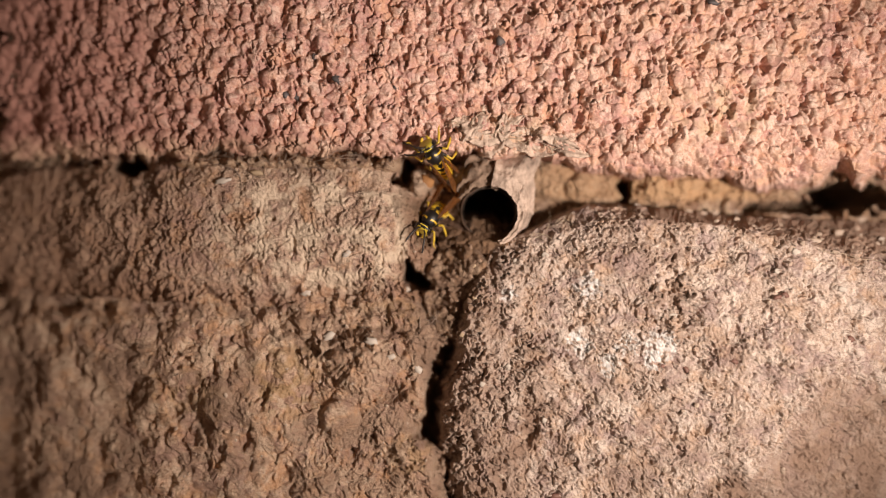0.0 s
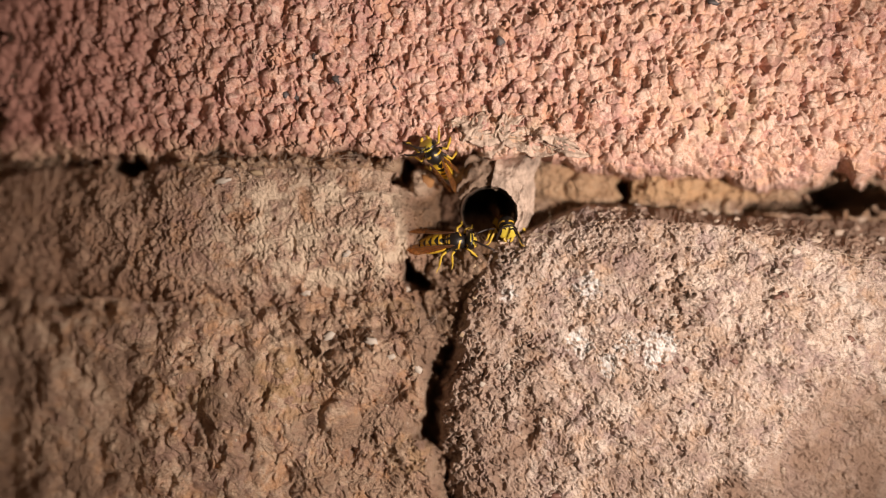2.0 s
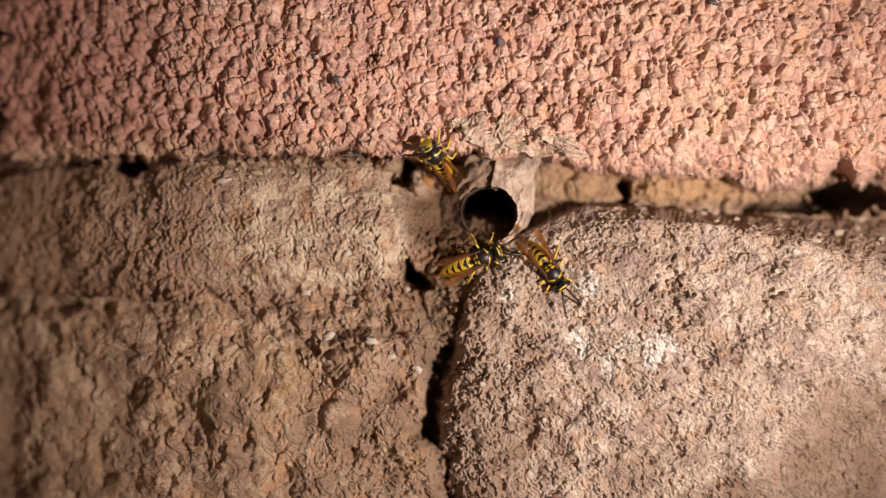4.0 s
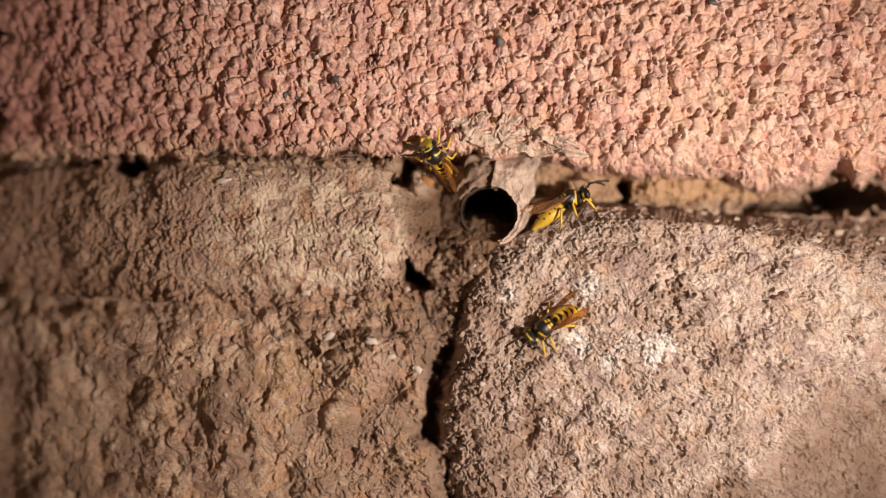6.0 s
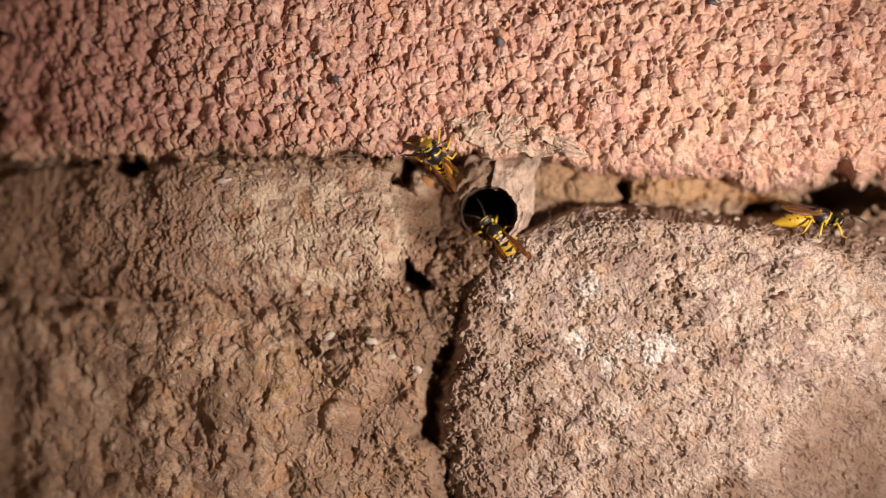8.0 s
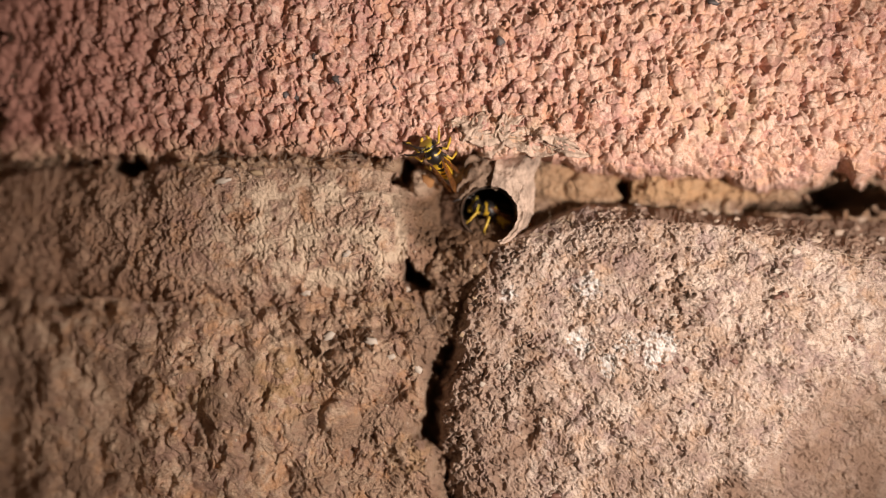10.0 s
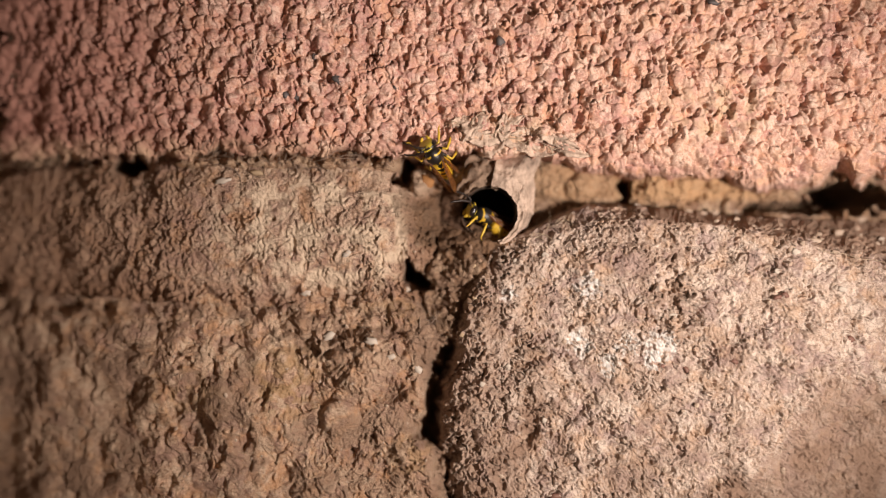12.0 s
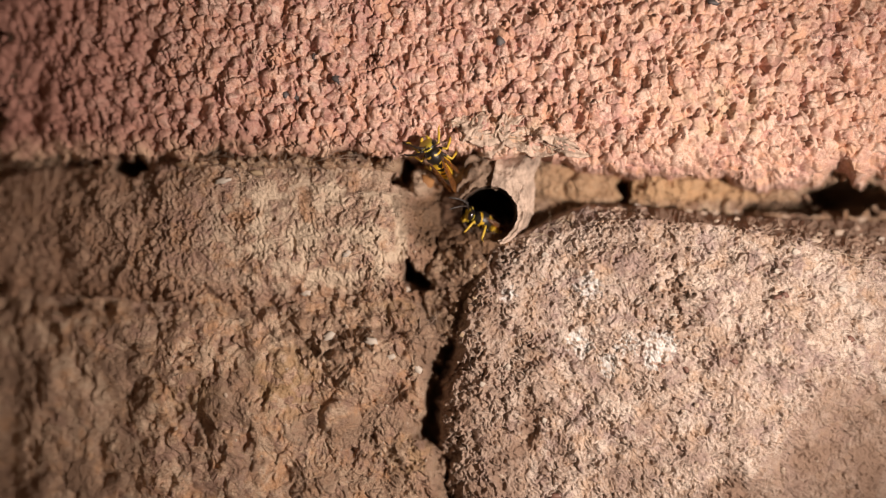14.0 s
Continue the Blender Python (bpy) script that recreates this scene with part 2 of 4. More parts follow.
def big_stone_relief(x, y):
    """Crinkled crust of curled flakes with scattered grains; bolder on the flank beside the joint."""
    wx, wy = x + 13 * NA.fbm(x, y, 19, 2), y + 13 * NB.fbm(x, y, 19, 2)
    f1, f2, r = NC.cells(x, y, 23)
    g1, g2, q = NA.cells(x, y, 10)
    patch = 0.75 + 0.45 * ss(-0.4, 0.45, NB.fbm(x, y, 85, 2))
    flank = ss(1010, 840, x + 50 * NC.fbm(x, y, 80, 2))
    plain = 1 + 0.4 * ss(10, -10, y - along(x, (1150, 370), (1300, 402), (1400, 426), (1568, 464), (1800, 500))) * ss(1200, 1350, x) - 0.22 * ss(1350, 1500, x + 0.6 * (y - 780)) * ss(640, 760, y)
    curls = crumbs(NB, wx, wy, 14.5, 2, 0.6)
    scales = crumbs(NA, (wx * 0.87 + wy * 0.5) * 1.35, (wy * 0.87 - wx * 0.5) * 0.75, 15, 2, 0.6)
    creases = np.exp(-(NC.fbm(wx * 1.1, wy * 0.9, 22, 2) / 0.06) ** 2)
    fold = np.exp(-(NB.fbm(wx * 0.8, wy, 38, 2) / 0.06) ** 2) * ss(-0.1, 0.3, NA.fbm(x, y, 60, 2))
    stones = dome(f1, r, 0.45, 0.4) * (r > 0.8) * 4.5
    d = patch * (-9 * (1 - 0.7 * flank) * curls - 11 * flank * scales + (6 - 3.5 * flank) * creases + (9 + 2 * flank) * fold - 4 * NA.fbm(x, y, 34, 2)) - 9 * flank * crumbs(NC, wx, wy, 46, 3, 0.6) - stones
    d = d + (3 + 4 * flank) * ss(0.34, 0.52, NC.fbm(x, y, 20, 3)) - 1.2 * crumbs(NA, x, y, 7, 2)
    return plain * d - 4 * NC.fbm(x, y, 60, 3), np.where(r > 0.8, r * 0 + 0.9, q)


def bed_form(x, y):
    """Mortar and earth at the back of the joints."""
    d = 112 + 14 * NA.fbm(x, y, 90, 3) + sag(x) * 0.6
    d = d - 8 * blob(x, y, 738, 372, 95, 92, 0.8) - 25 * blob(x, y, 746, 326, 34, 30, 0.6) - 26 * blob(x, y, 685, 302, 26, 24, 0.6)
    packed = ss(0.0, 0.45, blob(x, y, 812, 518, 78, 106))      # rubble pressed between the two stones
    d = d * (1 - packed) + packed * (along(x, (750, 46), (800, 27), (845, 10)) + 12 * NC.fbm(x, y, 40, 3))
    d = d + 190 * ss(0.0, 0.5, hollow(x, y)) + 300 * ss(0.05, 0.5, blob(x + 26 * NB.fbm(x, y, 30, 2), y + 16 * NC.fbm(x, y, 24, 2), 1505, 350, 80, 34)) + 110 * ss(0, 0.4, blob(x, y + 8 * NC.fbm(x, y, 30, 2), 1395, 368, 90, 11)) - 40 * blob(x + 10 * NA.fbm(x, y, 24, 2), y, 1508, 338, 16, 40, 0.7)
    d = d + 150 * ss(0.05, 0.6, blob(x, y, 226, 296, 38, 22)) + 160 * ss(0.05, 0.6, blob(x, y, 112, 548, 40, 16))
    d = d + 260 * ss(0.05, 0.3, blob(x, y, 864, 377, 62, 58)) + 110 * ss(592, 628, y + 12 * NB.fbm(x, y, 30, 2)) - 70 * blob(x, y, 788, 668, 24, 34, 0.6) - 150 * blob(x, y, 790, 822, 30, 26, 0.6) - 150 * blob(x, y, 805, 900, 40, 30, 0.6)
    d = d - 28 * blob(x, y, 1170, 330, 70, 40, 0.7) - 22 * blob(x, y, 1050, 335, 50, 36, 0.7) - 34 * blob(x, y, 995, 312, 75, 46, 0.7) + 60 * blob(x, y, 722, 302, 12, 30) + 170 * blob(x + 6 * NB.fbm(x, y, 20, 2), y, 1106, 336, 10, 30, 0.6)
    fill = 1.22 * np.exp(-((y - 288) / 26) ** 2) * ss(250, 330, x) * ss(735, 690, x) + 0.35 * np.exp(-((y - 288) / 16) ** 2) * ss(260, 200, x)
    d = d - 74 * fill + 3 * sag(x) * 0.1
    return d


def bed_relief(x, y):
    f1, f2, r = NA.cells(x + 6 * NB.fbm(x, y, 20, 2), y + 6 * NC.fbm(x, y, 20, 2), 22)
    f3, f4, r2 = NB.cells(x, y, 12)
    funnel = 1 - 0.75 * blob(x, y, 775, 365, 60, 60, 0.6)
    rubble = 1 + 0.25 * ss(0, 0.5, blob(x, y, 808, 515, 72, 98)) + 0.8 * ss(330, 300, y) * ss(740, 700, x) + 0.3 * blob(x, y, 810, 500, 80, 100, 0.5)
    rubble = rubble + 0.8 * ss(1000, 1100, x)
    return funnel * rubble * (9 - 8 * dome(f1, r, 0.8) - 5 * dome(f3, r2) - 6 * crumbs(NB, x, y, 30, 5, 0.7)) - 2 * NC.fbm(x, y, 7, 2), r2


# ---- materials ----
def nodes_of(name):
    m = bpy.data.materials.new(name)
    m.use_nodes = True
    t = m.node_tree
    return m, t, t.nodes["Principled BSDF"]


def mix(t, fac, a, b, kind="MIX"):
    n = t.nodes.new("ShaderNodeMix")
    n.data_type, n.blend_type = "RGBA", kind
    for socket, value in ((n.inputs[0], fac), (n.inputs[6], a), (n.inputs[7], b)):
        if isinstance(value, bpy.types.NodeSocket):
            t.links.new(value, socket)
        else:
            socket.default_value = value if isinstance(value, (int, float)) else (*value, 1)
    return n.outputs[2]


def grain(t, size, detail=4.0, rough=0.6, low=0.35, high=0.65, stretch=None, curl=0.0):
    """Noise with features of that size in metres, stretched to 0..1."""
    c = t.nodes.new("ShaderNodeTexCoord")
    n = t.nodes.new("ShaderNodeTexNoise")
    n.inputs["Scale"].default_value, n.inputs["Detail"].default_value, n.inputs["Roughness"].default_value = 1 / size, detail, rough
    n.inputs["Distortion"].default_value = curl
    source = c.outputs["Object"]
    if stretch:
        s = t.nodes.new("ShaderNodeMapping")
        s.inputs["Scale"].default_value = stretch
        t.links.new(source, s.inputs[0])
        source = s.outputs[0]
    t.links.new(source, n.inputs["Vector"])
    r = t.nodes.new("ShaderNodeMapRange")
    r.inputs[1].default_value, r.inputs[2].default_value = low, high
    t.links.new(n.outputs["Fac"], r.inputs[0])
    return r.outputs[0]


def bump(t, shader, height, depth, strength=0.6):
    b = t.nodes.new("ShaderNodeBump")
    b.inputs["Strength"].default_value, b.inputs["Distance"].default_value = strength, depth
    t.links.new(height, b.inputs["Height"])
    t.links.new(b.outputs[0], shader.inputs["Normal"])


def attribute(t, name):
    n = t.nodes.new("ShaderNodeAttribute")
    n.attribute_name = name
    return n.outputs["Fac"]


def rock(name, base, second, third, dust, dirt_and_shade, rough=0.9, speck=(0.15, 0.105, 0.08), stain=(0.5, 0.47, 0.42), grit=0.6, warm=(1.02, 0.84, 0.60), cool=(0.64, 0.60, 0.70)):
    """Weathered mineral: broad patches, veins of another tone, each grain's own shade, dust, dark specks, and stains,
    dirty areas and painted-in shade of a given shape.
    """
    m, t, s = nodes_of(name)
    c = mix(t, grain(t, 0.014, 5, low=0.38, high=0.62), base, second)
    c = mix(t, grain(t, 0.0032, 4, low=0.46, high=0.62), c, third)
    tone = t.nodes.new("ShaderNodeMapRange")
    tone.inputs[1].default_value, tone.inputs[2].default_value = 0.5, 0.85
    t.links.new(attribute(t, "tone"), tone.inputs[0])
    c = mix(t, tone.outputs[0], c, dust)
    d = mix(t, grain(t, 0.022, 6, 0.65, 0.5, 0.64), (0, 0, 0), (0.75, 0.75, 0.75))
    c = mix(t, d, c, dirt_and_shade)
    c = mix(t, grain(t, 0.0011, 3, low=0.56, high=0.70), c, tuple(1.12 * v for v in dust))
    c = mix(t, grain(t, 0.0013, 3, 0.6, 0.63, 0.71), c, speck)
    flecks = mix(t, grain(t, 0.00042, 2, 0.6, 0.56, 0.66), (0, 0, 0), (0.55, 0.55, 0.55))
    c = mix(t, flecks, c, tuple(1.1 * v for v in dust))
    flecks = mix(t, grain(t, 0.0005, 2, 0.6, 0.60, 0.70), (0, 0, 0), (0.6, 0.6, 0.6))
    c = mix(t, flecks, c, tuple(0.75 * v for v in dirt_and_shade))
    curls = mix(t, grain(t, 0.0015, 2, 0.5, 0.52, 0.60, None, 2.2), (0, 0, 0), (0.42, 0.42, 0.42))
    c = mix(t, curls, c, tuple(1.12 * v for v in dust))
    curls = mix(t, grain(t, 0.0012, 2, 0.5, 0.56, 0.63, (1, 1, 1.2), 2.6), (0, 0, 0), (0.5, 0.5, 0.5))
    c = mix(t, curls, c, tuple(0.8 * v for v in third))
    tint = mix(t, grain(t, 0.0046, 4, 0.65, 0.50, 0.64), (0, 0, 0), (0.62, 0.62, 0.62))
    c = mix(t, tint, c, tuple(a * b for a, b in zip(base, warm)))
    tint = mix(t, grain(t, 0.0058, 5, 0.7, 0.50, 0.62, (1, 1, 1.3)), (0, 0, 0), (0.68, 0.68, 0.68))
    c = mix(t, tint, c, tuple(a * b for a, b in zip(base, cool)))
    # How far an area is dirty or has shade painted into its colour.
    c = mix(t, attribute(t, "dirt_and_shade"), c, dirt_and_shade)
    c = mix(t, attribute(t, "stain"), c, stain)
    c = mix(t, attribute(t, "mud"), c, mix(t, grain(t, 0.003, 4), (0.185, 0.105, 0.057), (0.095, 0.054, 0.031)))
    t.links.new(c, s.inputs["Base Color"])
    gloss = t.nodes.new("ShaderNodeMapRange")
    gloss.inputs[3].default_value, gloss.inputs[4].default_value = rough + 0.04, rough - 0.42
    t.links.new(grain(t, 0.0009, 3, 0.6, 0.5, 0.68), gloss.inputs[0])
    t.links.new(gloss.outputs[0], s.inputs["Roughness"])
    s.inputs["Specular IOR Level"].default_value = 0.38
    bump(t, s, grain(t, 0.0006, 5, 0.7, 0.2, 0.8), 0.0005, grit)
    return m


BRICK = rock("red_brick", (0.57, 0.32, 0.24), (0.63, 0.41, 0.315), (0.42, 0.21, 0.17), (0.67, 0.49, 0.405), (0.33, 0.165, 0.13), speck=(0.11, 0.075, 0.07), stain=(0.53, 0.395, 0.26), grit=0.55, warm=(1.08, 1.02, 0.84), cool=(0.80, 0.78, 0.92))
STONE = rock("pale_stone", (0.50, 0.378, 0.303), (0.55, 0.432, 0.355), (0.40, 0.293, 0.232), (0.635, 0.525, 0.447), (0.30, 0.20, 0.145), speck=(0.22, 0.15, 0.105), stain=(0.72, 0.69, 0.66), grit=0.8, warm=(1.03, 0.90, 0.74), cool=(0.70, 0.65, 0.74))
LOAM = rock("brown_mortar", (0.47, 0.315, 0.225), (0.54, 0.375, 0.275), (0.33, 0.215, 0.16), (0.58, 0.435, 0.33), (0.28, 0.165, 0.105), stain=(0.64, 0.505, 0.38), grit=0.9)
CLAY = rock("brown_stone", (0.53, 0.345, 0.235), (0.58, 0.40, 0.285), (0.40, 0.255, 0.17), (0.56, 0.42, 0.305), (0.27, 0.175, 0.12), stain=(0.38, 0.245, 0.115), grit=0.95)
EARTH = rock("joint_earth", (0.26, 0.165, 0.105), (0.33, 0.21, 0.13), (0.17, 0.105, 0.068), (0.40, 0.29, 0.2), (0.15, 0.095, 0.062), stain=(0.43, 0.27, 0.145))


def plain(name, colour, rough=0.6, second=None, size=0.001, coat=0.0):
    m, t, s = nodes_of(name)
    t.links.new(mix(t, grain(t, size), colour, second or tuple(0.7 * c for c in colour)), s.inputs["Base Color"])
    s.inputs["Roughness"].default_value, s.inputs["Coat Weight"].default_value = rough, coat
    bump(t, s, grain(t, size * 0.4), size * 0.1, 0.3)
    return m


# ---- mesh helpers ----
def mesh_of(name, verts, faces, material, smooth=True):
    me = bpy.data.meshes.new(name)
    me.from_pydata([tuple(v) for v in verts], [], faces)
    me.polygons.foreach_set("use_smooth", [smooth] * len(me.polygons))
    if material:
        me.materials.append(material)
    me.update()
    return me


def under(name, me, parent, label=""):
    ob = new(name, me)
    ob.parent = parent
    if label:
        ob["label"] = label
    return ob


def part(name, bm, material, parent, label=""):
    me = bpy.data.meshes.new(name)
    bm.to_mesh(me)
    bm.free()
    me.polygons.foreach_set("use_smooth", [True] * len(me.polygons))
    me.materials.append(material)
    return under(name, me, parent, label)


def relief_mesh(name, u0, u1, v0, v1, step, form, relief, material, stain, dirt_and_shade, deepest=330, sides="", mud=None):
    """A rough block's outside: a fine grid bent to its form and roughened by its relief, with its back edges turned into the wall."""
    us, vs = np.arange(u0, u1 + step, step), np.arange(v0, v1 + step, step)
    x, y = np.meshgrid(us, vs)
    big = np.minimum(form(x, y), deepest)
    fine, tone = relief(x, y)
    d = np.where(big > deepest - 1, deepest, np.minimum(big + fine, deepest))
    g = K * (1 + np.minimum(big, 160) / REACH)
    co = np.stack([(x - 784) * g, d * K, (441 - y) * g], -1).reshape(-1, 3)
    h, w = x.shape
    i = (np.arange(h - 1)[:, None] * w + np.arange(w - 1)[None, :]).ravel()
    quads = np.stack([i, i + w, i + w + 1, i + 1], -1)
    quads = quads[(np.minimum.reduce(d.ravel()[quads], axis=1) < deepest - 1)]
    for side in sides:      # close the block towards its back along these outer edges
        line = {"t": np.arange(w), "b": (h - 1) * w + np.arange(w)[::-1], "l": (np.arange(h) * w)[::-1], "r": np.arange(h) * w + w - 1}[side]
        back = co[line] * (1, 0, 1) + np.array([0, 440 * K, 0])
        n = len(co) + np.arange(len(line))
        co = np.concatenate([co, back])
        quads = np.concatenate([quads, np.stack([line[:-1], line[1:], n[1:], n[:-1]], -1)])
    extra = len(co) - h * w
    me = bpy.data.meshes.new(name)
    me.vertices.add(len(co))
    me.vertices.foreach_set("co", co.ravel())
    me.loops.add(quads.size)
    me.loops.foreach_set("vertex_index", quads.ravel())
    me.polygons.add(len(quads))
    me.polygons.foreach_set("loop_start", np.arange(len(quads)) * 4)
    me.polygons.foreach_set("use_smooth", np.ones(len(quads), bool))
    me.update(calc_edges=True)
    me.validate()
    for key, values in (("stain", stain(x, y)), ("dirt_and_shade", dirt_and_shade(x, y)), ("tone", tone), ("mud", mud(x, y) if mud else x * 0)):
        me.attributes.new(key, "FLOAT", "POINT").data.foreach_set("value", np.pad(np.clip(values, 0, 1).ravel(), (0, extra)).astype(np.float32))
    me.materials.append(material)
    return me


# ---- the wall ----
wall = tagged(new("wall"), "weathered wall of red brick over pale stones and crumbling mortar", "wall", kind="structure")


def brick_stain(x, y):
    green = blob(x, y, 1270, 190, 120, 75) * ss(-0.2, 0.4, NA.fbm(x, y, 30, 3))
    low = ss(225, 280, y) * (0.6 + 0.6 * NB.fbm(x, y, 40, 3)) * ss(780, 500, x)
    dusty = blob(x, y, 905, 235, 120, 55, 0.7) * ss(-0.25, 0.25, NC.fbm(x, y, 26, 3))
    tan = 0.2 * ss(800, 1200, x) * ss(-0.5, 0.3, NC.fbm(x, y, 60, 3))
    return np.clip(0.6 * green + 0.7 * low + 0.55 * dusty + tan, 0, 0.9)


def stone_stain(x, y):
    s = x * 0
    for cx, cy, r in ((1168, 612, 34), (1042, 508, 26), (1075, 645, 20), (1110, 610, 22), (900, 520, 12), (1015, 600, 16), (1160, 640, 20), (1030, 610, 22)):
        s = s + blob(x + 14 * NB.fbm(x, y, 16, 3), y + 14 * NC.fbm(x, y, 16, 3), cx, cy, r, r, 0.5)
    return np.clip(s, 0, 1) * ss(-0.45, 0.1, NA.fbm(x, y, 9, 2))


def ledge_stain(x, y):
    return np.clip(1.7 * blob(x, y, 570, 410, 230, 130), 0, 1) * ss(-0.3, 0.4, NB.fbm(x, y, 40, 3)) + 0.5 * blob(x, y, 744, 322, 30, 32, 0.6)


def low_stain(x, y):
    moss = blob(x, y, 505, 675, 75, 80, 0.7) + 0.55 * blob(x, y, 700, 545, 70, 36, 0.7) + 0.8 * blob(x, y, 730, 810, 50, 50) + 0.6 * blob(x, y, 330, 700, 80, 60)
    return np.clip(0.65 * moss * ss(-0.25, 0.2, NB.fbm(x, y, 22, 3)), 0, 0.85)


def bed_stain(x, y):
    return np.clip(blob(x, y, 748, 322, 22, 22, 0.6) + (0.45 * ss(930, 960, x) + 0.3 * ss(1060, 1130, x)) * ss(1420, 1320, x) * ss(365, 345, y), 0, 0.9)


def brick_dirt_falloff(x, y):
    # Dirty lower edge and patch; the torch's falloff to the left is coloured in.
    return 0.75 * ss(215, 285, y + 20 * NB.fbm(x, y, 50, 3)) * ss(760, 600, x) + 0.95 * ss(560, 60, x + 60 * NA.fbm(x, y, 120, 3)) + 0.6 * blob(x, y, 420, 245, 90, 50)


def stone_dirt_shade(x, y):
    # Corner: outline of a soft cast shadow, put into the colour.
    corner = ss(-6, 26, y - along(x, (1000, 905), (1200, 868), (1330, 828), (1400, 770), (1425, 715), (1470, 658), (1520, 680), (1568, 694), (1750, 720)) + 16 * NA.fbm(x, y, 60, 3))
    # Browner towards the joint.
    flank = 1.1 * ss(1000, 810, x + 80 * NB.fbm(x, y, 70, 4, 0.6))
    # Shelf: brown rubble, darkened further for the shade on its top.
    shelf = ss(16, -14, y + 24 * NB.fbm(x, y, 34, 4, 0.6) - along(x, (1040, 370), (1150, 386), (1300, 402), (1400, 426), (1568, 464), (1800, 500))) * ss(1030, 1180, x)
    # Brown patches; the first puts the crevice's shade into the colour.
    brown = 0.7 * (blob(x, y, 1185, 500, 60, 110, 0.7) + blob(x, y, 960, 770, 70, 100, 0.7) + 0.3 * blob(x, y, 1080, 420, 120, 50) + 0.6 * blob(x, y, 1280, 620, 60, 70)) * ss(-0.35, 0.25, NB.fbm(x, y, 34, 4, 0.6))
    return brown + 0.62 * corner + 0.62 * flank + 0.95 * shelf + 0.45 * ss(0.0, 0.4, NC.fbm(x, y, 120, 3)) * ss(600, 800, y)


def ledge_dirt_shade(x, y):
    # Brown by the mouth; light falloff leftwards and underside shade are painted in.
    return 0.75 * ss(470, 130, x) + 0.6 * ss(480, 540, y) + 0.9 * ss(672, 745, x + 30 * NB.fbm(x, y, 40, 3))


def low_dirt_shade(x, y):
    # Light falloff leftwards is painted in; browner patches, darker beside the joint.
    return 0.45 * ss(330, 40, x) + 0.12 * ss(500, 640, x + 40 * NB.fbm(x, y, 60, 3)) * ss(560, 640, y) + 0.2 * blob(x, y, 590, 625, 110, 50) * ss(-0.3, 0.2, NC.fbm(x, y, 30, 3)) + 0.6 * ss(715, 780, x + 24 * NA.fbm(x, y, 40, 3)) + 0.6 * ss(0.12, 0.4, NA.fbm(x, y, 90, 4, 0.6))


def bed_dirt(x, y):
    return 0.15 * ss(1120, 1080, x) * ss(930, 960, x) * ss(390, 370, y) + 0.45 * blob(x, y, 815, 500, 70, 110, 0.5) + 0.9 * blob(x, y, 800, 365, 60, 70, 0.5)


def mouth_mud(x, y):
    """Darker mud round the nest's mouth and into the joint under it."""
    spread = blob(x + 26 * NB.fbm(x, y, 40, 3), y + 22 * NC.fbm(x, y, 40, 3), 798, 378, 92, 84, 0.7)
    run = blob(x + 22 * NA.fbm(x, y, 34, 3), y, 806, 520, 48, 120, 0.7)
    return np.clip(1.5 * spread + 0.12 * run, 0, 0.9) * (1 - 0.95 * blob(x, y, 744, 322, 34, 36, 0.5))


def bed_mud(x, y):
    return np.clip(mouth_mud(x, y) + 0.12 * ss(930, 955, x) * ss(1135, 1085, x + 20 * NA.fbm(x, y, 30, 3)) * ss(400, 370, y), 0, 0.9)


def earth_form(x, y):
    """A slope of soil that runs from the nest's floor out over the lip."""
    lip = 386 + 9 * NA.fbm(x, x * 0 + 3, 26, 3) + 0.004 * (x - 850) ** 2
    return np.maximum(28 + 1.45 * (430 - y), 31) + np.clip(lip - y, 0, None) * 5 + 0.7 * np.clip(np.abs(x - 850) - 55, 0, None)


STEP = 1.65
under("brick", relief_mesh("brick", -100, 1670, -100, 440, STEP, brick_form, brick_relief, BRICK, brick_stain, brick_dirt_falloff, 140, "tlr"), wall, "coarse nodular red brick")
under("stone", relief_mesh("stone", 730, 1670, 340, 980, 1.4, big_stone_form, big_stone_relief, STONE, stone_stain, stone_dirt_shade, 230, "br", lambda x, y: 0.4 * mouth_mud(x, y)), wall, "large rounded pale gritty stone")
under("stone", relief_mesh("stone", -100, 840, 500, 980, STEP, low_stone_form, low_stone_relief, CLAY, low_stain, low_dirt_shade, 230, "bl"), wall, "lumpy brown stone")
under("mortar", relief_mesh("mortar", -100, 840, 262, 575, STEP, ledge_form, ledge_relief, LOAM, ledge_stain, ledge_dirt_shade, 180, "l", mouth_mud), wall, "rounded roll of old greyish-brown mortar")
under("joint", relief_mesh("joint", -100, 1670, 200, 980, 2.3, bed_form, bed_relief, EARTH, bed_stain, bed_dirt, 420, "", bed_mud), wall, "deep crumbling earth-filled joint")
under("earth_fill", relief_mesh("earth_fill", 775, 925, 355, 470, 1.6, earth_form, bed_relief, EARTH, lambda x, y: x * 0, lambda x, y: 0.35 + x * 0, 300, "", lambda x, y: 0.9 + x * 0), wall, "dark crumbly earth on the nest's floor")
core = bmesh.new()
bmesh.ops.create_cube(core, size=1)
bmesh.ops.transform(core, matrix=Matrix.Translation(Vector((1 * K, 980 * K, 1 * K))) @ Matrix.Diagonal((1868 * K, 1090 * K, 1148 * K, 1)), verts=core.verts)
bmesh.ops.bevel(core, geom=core.edges[:], offset=12 * K, segments=2, affect="EDGES")
part("wall_core", core, LOAM, wall, "plain mortar body of the wall")

